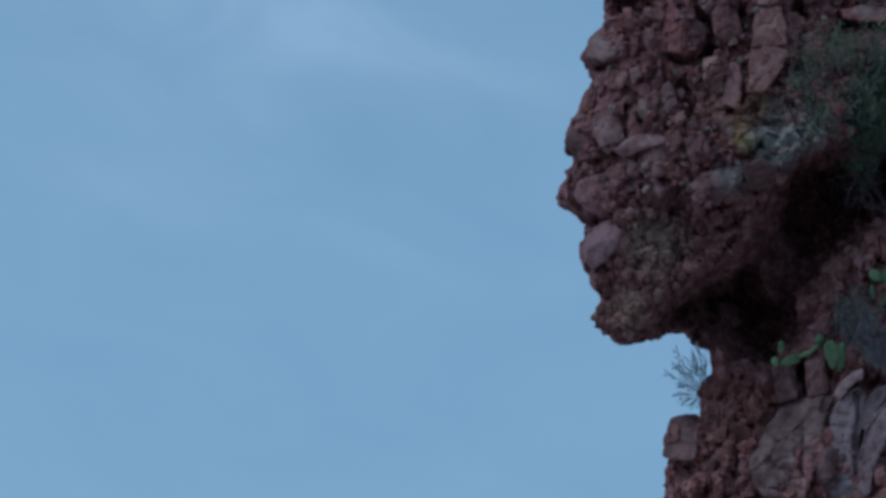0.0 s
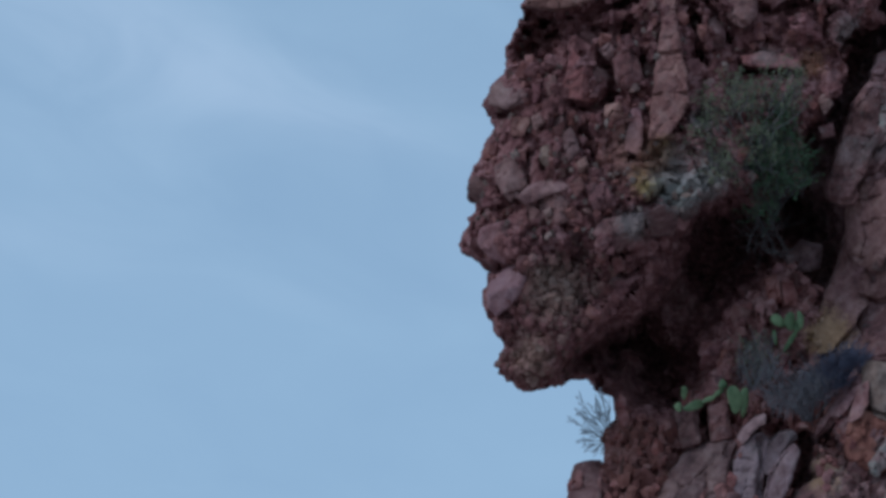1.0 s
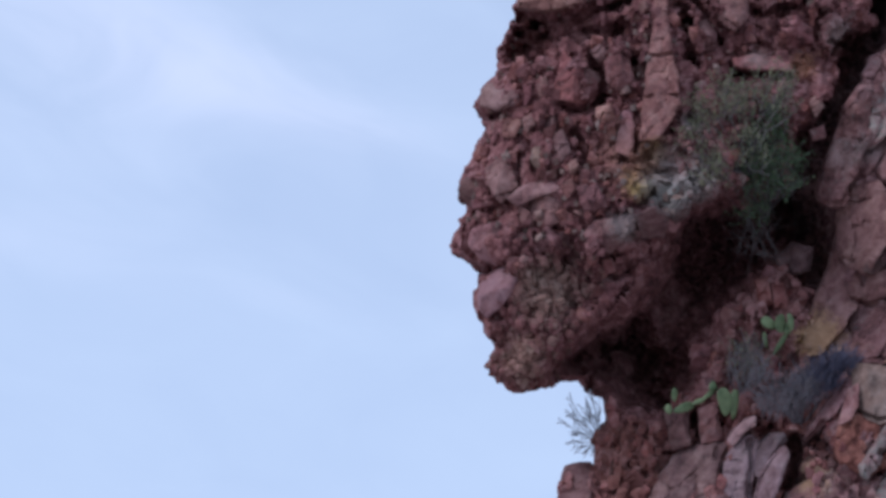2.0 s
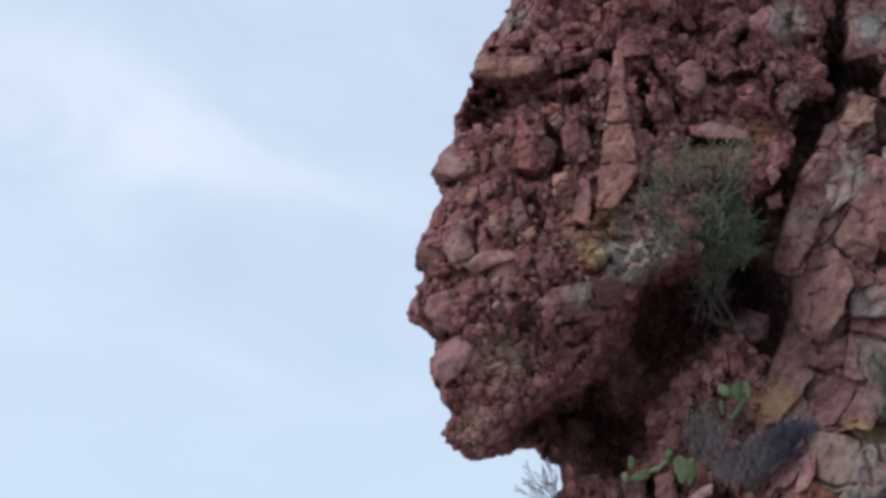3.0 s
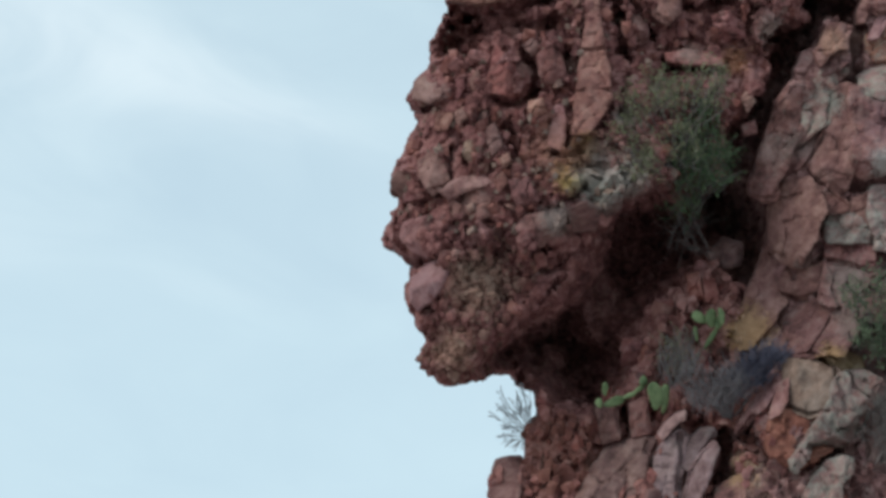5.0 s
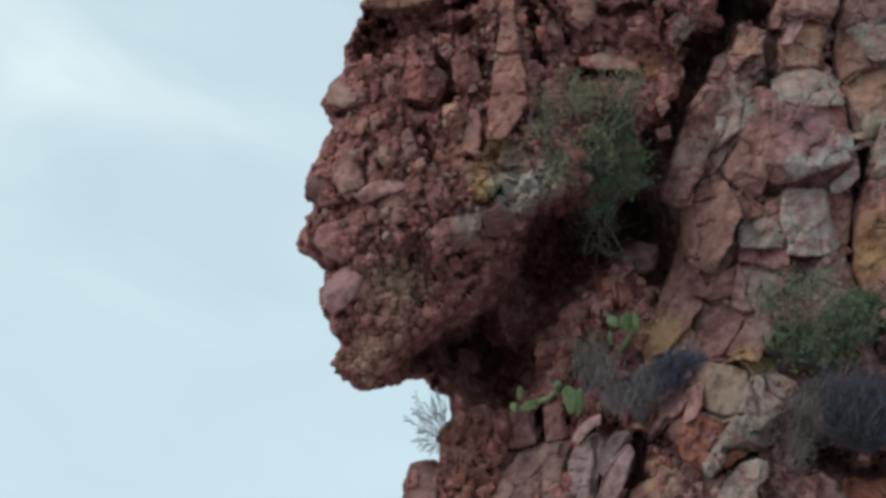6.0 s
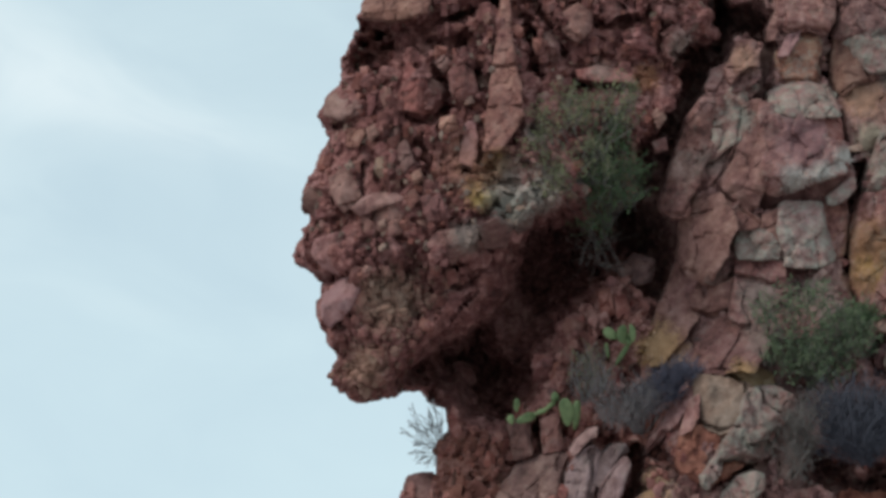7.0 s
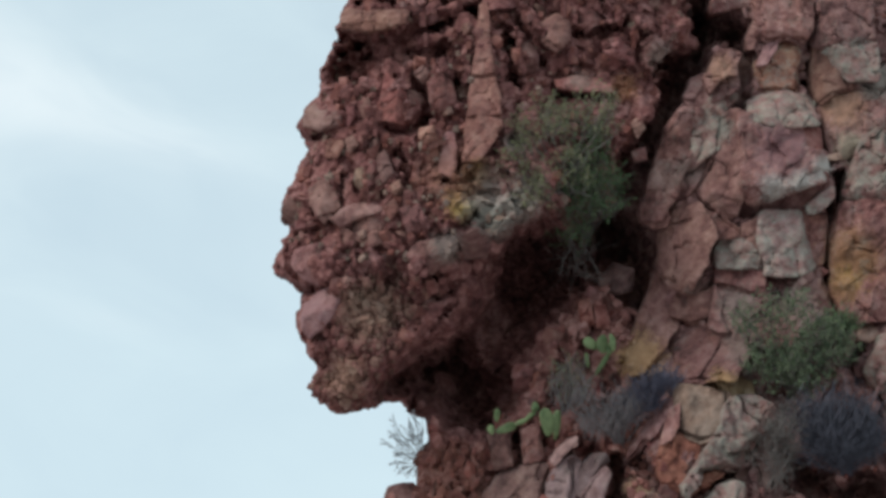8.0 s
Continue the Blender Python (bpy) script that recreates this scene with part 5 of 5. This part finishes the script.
# ---- loose stones, by size ----
def stone_mesh(seed, tone, fine):
    r = random.Random(seed)
    bm = bmesh.new()
    bmesh.ops.create_icosphere(bm, subdivisions=fine, radius=1)
    cuts = [(Vector((r.gauss(0, 1), r.gauss(0, 1), r.gauss(0, 1))).normalized(), r.uniform(0.3, 0.62)) for _ in range(13)]
    for v in bm.verts:
        for way, far in cuts:
            over = v.co.dot(way) - far
            if over > 0:
                v.co -= way * over
        v.co *= 1 + 0.12 * noise.noise(v.co * 3 + Vector((seed, 0, 0)))
    data = bpy.data.meshes.new("stone")
    bm.to_mesh(data)
    bm.free()
    data.materials.append(STONE[tone])
    return data


def scatter(count, low, high, keep, seed, clear):
    """Chance places on the rough front inside a rectangle, where keep(x, z) holds."""
    r = np.random.RandomState(seed)
    x, z = r.uniform(low[0], high[0], count * 6), r.uniform(low[1], high[1], count * 6)
    d, s = front_of(x, z)
    ok = keep(x, z, s)
    for corners in TAKEN:
        ok &= inside(x, z, corners) < clear
    return list(zip(x[ok], d[ok], z[ok]))[:count], r


def on_head(x, z, s):
    return (s > 0.1) & (inside(x, z, GRAVEL) < 0.02) & (z > -1.75) & (x < np.interp(z, CLEFT_Z, CLEFT_X) - 0.2) & (inside(x, z, HOLLOW) < -0.08)


def on_gravel(x, z, s):
    return (s > 0.03) & (inside(x, z, GRAVEL) > -0.08)


def on_neck(x, z, s):
    return (s > 0.02) & (z < -1.75) & (inside(x, z, HOLLOW) < 0)


def on_recess(x, z, s):
    return (z > -1.75) & (z < 0.1) & (inside(x, z, HOLLOW) < 0.12) & (x > 0.75) & (x < np.interp(z, CLEFT_Z, CLEFT_X) + 0.1) & (x > 1.2 - 0.45 * (z + 1.75))


def on_cliff(x, z, s):
    return (s > 0.02) & (x > np.interp(z, CLEFT_Z, CLEFT_X) + 0.25)


def strew(count, low, high, keep, seed, tones, sizes, tall, host, sunk=0.72, slant=(-40, 40)):
    made = [stone_mesh(seed * 50 + n, tone, 3 if sizes[1] > 0.09 else 2) for n, tone in enumerate(tones * 3)]
    places, r = scatter(count, low, high, keep, seed, -0.02)
    for x, d, z in places:
        size = sizes[0] * (sizes[1] / sizes[0]) ** (r.rand() ** 1.6)
        turn = Euler((r.uniform(0, 6.3), r.uniform(0, 6.3), r.uniform(0, 6.3))).to_matrix().to_4x4()
        m = Matrix.Translation((x, d + sunk * size, z)) @ pose(0, 0, 0, 0, r.uniform(*slant), 0) @ Matrix.Diagonal((size, size * 0.9, size * r.uniform(0.8, tall), 1)) @ turn
        part("stone", made[r.randint(len(made))], None, host, m=m)


def pebbles(count, low, high, keep, seed, tone, sizes, host):
    """Gravel too small to pick apart, as one mesh."""
    base = np.array([(x, y, z) for x in (-0.75, 0.75) for y in (-0.75, 0.75) for z in (-0.75, 0.75)])
    tris = np.array([(0, 1, 3, 2), (4, 6, 7, 5), (0, 4, 5, 1), (2, 3, 7, 6), (0, 2, 6, 4), (1, 5, 7, 3)])
    places, r = scatter(count, low, high, keep, seed, 0.02)
    points, faces = [], []
    for n, place in enumerate(places):
        size = sizes[0] * (sizes[1] / sizes[0]) ** (r.rand() ** 2)
        turn = np.array(Euler((r.uniform(0, 6.3), r.uniform(0, 6.3), r.uniform(0, 6.3))).to_matrix())
        lump = (base + 0.7 * (r.rand(len(base), 3) - 0.5)) @ turn * size * np.array([1, 0.8, r.uniform(0.7, 1.5)])
        points.append(lump + place)
        faces.append(tris + n * len(base))
    ob = part("gravel", mesh_of("gravel", np.concatenate(points), np.concatenate(faces), False), STONE[tone], host)
    tagged(ob, kind="stuff")


strew(190, (-1.7, -1.75), (3.2, 3.6), on_head, 101, ["chunk", "amber", "slab", "amber", "brown", "dun", "chunk"], (0.07, 0.21), 1.4, outcrop, 0.74)
strew(120, (-0.6, -3.9), (3.4, -1.75), on_neck, 102, ["red", "amber", "chunk", "red", "brown"], (0.05, 0.13), 4.2, rubble, 0.75, (8, 35))
strew(38, (0.7, -1.8), (2.6, 0.1), on_recess, 104, ["red", "chunk", "brown", "chunk"], (0.06, 0.14), 4.0, rubble, 0.82, (0, 35))
strew(110, (1.8, -3.7), (5.3, 3.7), on_cliff, 103, ["cliff", "red", "cliff"], (0.05, 0.12), 2.2, cliff, 0.8, (0, 45))
pebbles(330, (-1.7, -1.75), (3.2, 3.8), on_head, 111, "chunk", (0.025, 0.075), outcrop)
pebbles(260, (-1.7, -1.75), (3.2, 3.8), on_head, 112, "red", (0.025, 0.075), outcrop)
pebbles(320, (-1.7, -1.8), (1.0, 0.2), on_gravel, 114, "amber", (0.018, 0.05), outcrop)
pebbles(320, (-1.7, -1.8), (1.0, 0.2), on_gravel, 115, "chunk", (0.02, 0.065), outcrop)
pebbles(260, (-1.7, 0.0), (1.6, 2.8), on_head, 116, "dun", (0.018, 0.04), outcrop)
pebbles(500, (-0.7, -3.9), (2.6, -1.75), on_neck, 113, "red", (0.025, 0.07), rubble)
pebbles(400, (-0.7, -3.9), (2.6, -1.75), on_neck, 117, "chunk", (0.02, 0.07), rubble)
pebbles(200, (2.4, -3.9), (5.3, -1.75), on_neck, 118, "red", (0.02, 0.06), cliff)


# ---- plants ----
UP = Vector((0, math.sin(radians(RISE)), math.cos(radians(RISE))))      # plumb, in the outcrop's frame
LEAF = plain("shrub_leaf", (0.03, 0.065, 0.032), (0.135, 0.205, 0.09))
OLIVE = plain("dusty_leaf", (0.095, 0.105, 0.055), (0.25, 0.26, 0.135))
TWIG = plain("grey_twig", (0.07, 0.06, 0.055), (0.17, 0.15, 0.14))
ASH = plain("ashen_twig", (0.09, 0.08, 0.083), (0.2, 0.182, 0.187))
SLATE = plain("slate_twig", (0.034, 0.036, 0.05), (0.118, 0.12, 0.152))
DUSKY = plain("dusky_twig", (0.042, 0.042, 0.065), (0.12, 0.12, 0.17))
SAGE = plain("sage_leaf", (0.045, 0.068, 0.04), (0.17, 0.215, 0.12))
STRAW = plain("dry_stalk", (0.4, 0.44, 0.47), (0.56, 0.61, 0.64))
PAD = plain("cactus_pad", (0.07, 0.115, 0.05), (0.22, 0.28, 0.13), 14.0, 0.55)


def tubes(lines):
    """Three-sided stems along lines of (points, thick end, thin end)."""
    points, faces = [], []
    for line, r0, r1 in lines:
        base = len(points)
        for n, p in enumerate(line):
            way = (line[min(n + 1, len(line) - 1)] - line[max(n - 1, 0)]).normalized()
            side = way.cross(Vector((0.3, 1, 0.2))).normalized()
            other = way.cross(side)
            r = r0 + (r1 - r0) * n / (len(line) - 1)
            for k in range(3):
                points.append(p + (side * math.cos(k * 2.0944) + other * math.sin(k * 2.0944)) * r)
        for n in range(len(line) - 1):
            for k in range(3):
                i, j = base + n * 3 + k, base + n * 3 + (k + 1) % 3
                faces.append((i, j, j + 3, i + 3))
    data = bpy.data.meshes.new("stems")
    data.from_pydata([tuple(p) for p in points], [], faces)
    return data


def leaves(blades):
    """Narrow folded leaves: (foot, way, length, width)."""
    points, faces = [], []
    for foot, way, long, wide, fold in blades:
        i = len(points)
        side = way.cross(fold).normalized() * wide / 2
        rise = way.cross(side).normalized() * wide * 0.3
        points += [foot, foot + way * long * 0.45 + side + rise, foot + way * long, foot + way * long * 0.45 - side + rise]
        faces += [(i, i + 1, i + 2), (i, i + 2, i + 3)]
    data = bpy.data.meshes.new("foliage")
    data.from_pydata([tuple(p) for p in points], [], faces)
    return data


def seat(x, z, forward=0.0):
    """A foot on the rock's front."""
    return Vector((x, float(front_of(np.array([x]), np.array([z]), False)[0][0]) - forward, z))


def chance_way(r):
    return Vector((r.gauss(0, 1), r.gauss(0, 1), r.gauss(0, 1))).normalized()


def shrub(name, label, foot, clumps, seed, stem, leaf, leaf_long=0.055, leaf_wide=0.012, per_twig=9, twig_long=0.2):
    """A shrub: woody stems from its foot into clumps (x, z, half width, half height, twigs, nearer by), each with leafy or bare twigs."""
    r = random.Random(seed)
    thing = tagged(new(name), label, "shrub")
    thing.matrix_basis = LAY @ Matrix.Translation(foot)
    lines, blades = [], []
    for x, z, wide, high, twigs, nearer in clumps:
        mid = Vector((x, foot.y - nearer, z)) + UP * 0 - foot
        mid.y += UPRIGHT * (z - foot.z) * 0.6
        for _ in range(max(3, twigs // 25)):
            end = mid + Vector((r.gauss(0, 0.5) * wide, r.gauss(0, 0.4) * wide, r.gauss(0, 0.5) * high))
            bend = end * 0.5 + UP * 0.08 + chance_way(r) * 0.08
            lines.append(([Vector((r.gauss(0, 0.03), 0.05, -0.03)), bend * 0.5, bend, (bend + end) / 2 + chance_way(r) * 0.03, end], 0.012, 0.004))
        for _ in range(twigs):
            while True:
                q = Vector((r.uniform(-1, 1), r.uniform(-1, 1), r.uniform(-1, 1)))
                if q.length < 1 and r.random() < 1.15 - q.length * 0.7:
                    break
            at = mid + Vector((q.x * wide, q.y * wide * 0.7, q.z * high))
            way = (at.normalized() * 0.5 + UP * 0.5 + chance_way(r) * 0.65).normalized()
            long = twig_long * r.uniform(0.6, 1.3)
            tip = at + way * long
            lines.append(([at - way * long * 0.4, at + chance_way(r) * 0.015, tip], 0.0034, 0.0015))
            for k in range(per_twig):
                foot_at = at + (tip - at) * (k + r.random()) / per_twig
                blades.append((foot_at, (way * 0.5 + chance_way(r)).normalized(), leaf_long * r.uniform(0.6, 1.3), leaf_wide * r.uniform(0.7, 1.3), chance_way(r)))
    part("brushwood", tubes(lines), stem, thing)
    if blades:
        part("foliage", leaves(blades), leaf, thing)
    return thing


def pad_mesh(long, wide, seed):
    bm = bmesh.new()
    bmesh.ops.create_uvsphere(bm, u_segments=16, v_segments=10, radius=1)
    for v in bm.verts:
        t = (v.co.z + 1) / 2
        v.co.x *= wide / 2 * (0.62 + 0.5 * t - 0.1 * t * t)
        v.co.y *= 0.022 * (1 + 0.2 * noise.noise(v.co * 3 + Vector((seed, 0, 0))))
        v.co.z = t * long
        v.co.y += 0.6 * v.co.x * v.co.x / wide * (1 if seed % 2 else -1) + 0.05 * t * t * (seed % 3 - 1)
        v.co.x += 0.08 * wide * noise.noise(Vector((seed * 3.1, t * 2.5, 0)))
    for f in bm.faces:
        f.smooth = True
    return bm


def prickly_pear(label, foot, pads):
    """Pads: foot x and z from the plant's foot, nearer by, length, width, lean to the right, turned to the side (degrees)."""
    thing = tagged(new("prickly_pear"), label, "cactus", "prickly pears on the ledge")
    thing.matrix_basis = LAY @ Matrix.Translation(foot)
    for n, (x, z, nearer, long, wide, lean, turned) in enumerate(pads):
        part("pad", pad_mesh(long, wide, n), PAD, thing, m=Matrix.Translation((x, -nearer, z)) @ pose(0, 0, 0, -6, lean, turned))
    return thing


shrub("green_shrub", "airy grey-green shrub rooted in the shaded recess of the rock", seat(1.86, 0.26, 0.1),
      [(1.80, 0.80, 0.32, 0.2, 120, 0.8), (1.62, 0.58, 0.24, 0.16, 70, 0.75), (2.0, 0.56, 0.22, 0.16, 60, 0.75), (1.55, 1.45, 0.3, 0.24, 40, 0.8), (1.93, 1.22, 0.14, 0.3, 60, 0.8), (1.71, 0.26, 0.24, 0.16, 26, 0.5),
       (2.1, 0.86, 0.14, 0.22, 30, 0.7), (1.72, 1.05, 0.16, 0.14, 40, 0.8)], 1, TWIG, LEAF)
shrub("olive_shrub", "thin dusty olive shrub spreading over the rock face", seat(1.63, 0.70, 0.2),
      [(1.37, 1.46, 0.36, 0.28, 70, 0.4), (1.91, 1.56, 0.3, 0.28, 55, 0.45), (1.13, 1.24, 0.16, 0.22, 16, 0.4), (1.62, 0.95, 0.26, 0.26, 50, 0.4), (1.3, 0.72, 0.2, 0.16, 34, 0.4), (1.08, 1.0, 0.14, 0.2, 16, 0.4)], 2, TWIG, OLIVE)
shrub("dead_brush", "dead grey twigs hanging in the shaded hollow", seat(1.68, 0.26, 0.15),
      [(1.65, 0.04, 0.16, 0.36, 18, 0.15), (1.84, -0.03, 0.14, 0.3, 18, 0.15)], 9, TWIG, TWIG, 0.03, 0.006, 1, 0.3)
shrub("green_shrub", "green shrub growing among lichen-covered blocks", seat(3.96, -1.49, 0.05),
      [(3.76, -1.13, 0.36, 0.26, 110, 0.35), (4.03, -1.25, 0.3, 0.3, 90, 0.35), (3.62, -0.72, 0.36, 0.2, 50, 0.3), (4.23, -0.89, 0.26, 0.18, 70, 0.35), (3.95, -0.6, 0.3, 0.16, 30, 0.3), (4.4, -1.05, 0.2, 0.14, 50, 0.3)], 3, TWIG, SAGE, 0.07, 0.018)
shrub("green_shrub", "small green shrub below rust-coloured rock", seat(4.54, -0.93, 0.05),
      [(4.51, -0.78, 0.17, 0.1, 110, 0.2)], 4, TWIG, LEAF)
shrub("slate_shrub", "dense dark bluish-grey twiggy shrub on the slope", seat(4.48, -2.28, 0.05),
      [(4.37, -1.87, 0.44, 0.4, 1300, 0.3), (4.64, -1.93, 0.26, 0.3, 380, 0.3), (4.34, -1.78, 0.6, 0.5, 260, 0.25), (4.10, -1.69, 0.26, 0.2, 160, 0.3)], 5, SLATE, SLATE, 0.03, 0.006, 6, 0.14)
shrub("ashen_shrub", "ashen grey twiggy shrub leaning over the ledge", seat(2.14, -2.04, 0.05),
      [(1.95, -1.78, 0.3, 0.18, 210, 0.25), (2.14, -1.64, 0.26, 0.22, 190, 0.25), (1.75, -1.55, 0.2, 0.26, 60, 0.2)], 6, ASH, ASH, 0.03, 0.006, 6, 0.14)
shrub("slate_shrub", "low dark slate-blue shrub beside the ochre ledge", seat(2.49, -1.61, 0.05),
      [(2.57, -1.34, 0.24, 0.12, 260, 0.25), (2.38, -1.5, 0.24, 0.18, 260, 0.22), (2.22, -1.63, 0.2, 0.18, 120, 0.2)], 7, DUSKY, DUSKY, 0.03, 0.006, 6, 0.13)
shrub("olive_shrub", "drab thin shrub against a lichen-grey block", seat(3.68, -2.40, 0.1),
      [(3.72, -2.09, 0.18, 0.34, 120, 0.3), (3.81, -1.79, 0.18, 0.24, 60, 0.3)], 10, TWIG, TWIG, 0.045, 0.011, 6, 0.2)
shrub("ashen_shrub", "pale dry shrub with fine upright twigs behind the cactus", seat(1.56, -1.73, 0.05),
      [(1.56, -1.39, 0.22, 0.28, 150, 0.2)], 8, ASH, OLIVE, 0.04, 0.008, 4, 0.22)

prickly_pear("green prickly pear sprawling from a ledge of red rock", seat(1.12, -1.92, 0.3),
             [(-0.32, 0.15, 0.06, 0.15, 0.085, -6, 20), (-0.37, 0.02, 0.06, 0.11, 0.1, -14, 10), (-0.34, 0.05, 0.04, 0.27, 0.12, 74, 10), (-0.13, 0.12, 0.04, 0.15, 0.07, 66, 15), (-0.02, 0.18, 0.04, 0.16, 0.065, 56, 15),
              (0.06, 0.27, 0.05, 0.13, 0.12, 50, 20), (0.24, 0.0, 0.1, 0.31, 0.19, -10, 15), (0.32, 0.0, 0.06, 0.29, 0.15, 12, 40), (0.3, -0.04, 0.02, 0.2, 0.13, 34, 55)])
prickly_pear("small pale green prickly pear on a red ledge", seat(1.88, -1.30, 0.2),
             [(0.0, 0.02, 0.0, 0.3, 0.07, 32, 10), (-0.07, 0.1, 0.0, 0.18, 0.06, -8, 10), (0.19, 0.28, 0.06, 0.21, 0.1, 8, 35), (0.1, 0.26, 0.03, 0.21, 0.17, -10, 30), (0.03, 0.32, 0.0, 0.19, 0.14, -60, 20), (0.15, 0.24, 0.02, 0.15, 0.12, 22, 20)])


def dry_plant():
    """A dry bush on the neck of the rock, against the sky."""
    r = random.Random(12)
    foot = Vector((0.01, -2.27, 0))
    foot = Vector((foot.x, UPRIGHT * foot.y + 1.15, foot.y))
    thing = tagged(new("dry_bush"), "dry pale grey bush sprouting from the rock against the sky", "shrub")
    thing.matrix_basis = LAY @ Matrix.Translation(foot)
    lines, blades = [], []
    for angle, long in ((118, 0.52), (127, 0.42), (136, 0.6), (146, 0.5), (155, 0.46), (164, 0.58), (108, 0.5), (101, 0.36), (172, 0.36), (192, 0.44), (207, 0.36), (222, 0.3)):
        way = Vector((math.cos(radians(angle)), r.uniform(-0.25, 0.25), math.sin(radians(angle)))).normalized()
        curl = Vector((0.04, 0, 0.10))
        spine = [way * long * 0.88 * t + curl * (t * t) for t in (0, 0.25, 0.5, 0.75, 1)]
        lines.append((spine, 0.011, 0.004))
        for _ in range(9):
            t = r.uniform(0.3, 0.95)
            at = way * long * 0.88 * t + curl * (t * t)
            out = (way + chance_way(r) * 0.42).normalized()
            lines.append(([at, at + out * 0.06, at + out * 0.12 + curl * 0.1], 0.005, 0.002))
            for _ in range(2):
                blades.append((at + out * r.uniform(0.02, 0.11), (out + chance_way(r) * 0.4).normalized(), 0.06, 0.013, chance_way(r)))
    part("brushwood", tubes(lines), STRAW, thing)
    part("foliage", leaves(blades), STRAW, thing)


dry_plant()
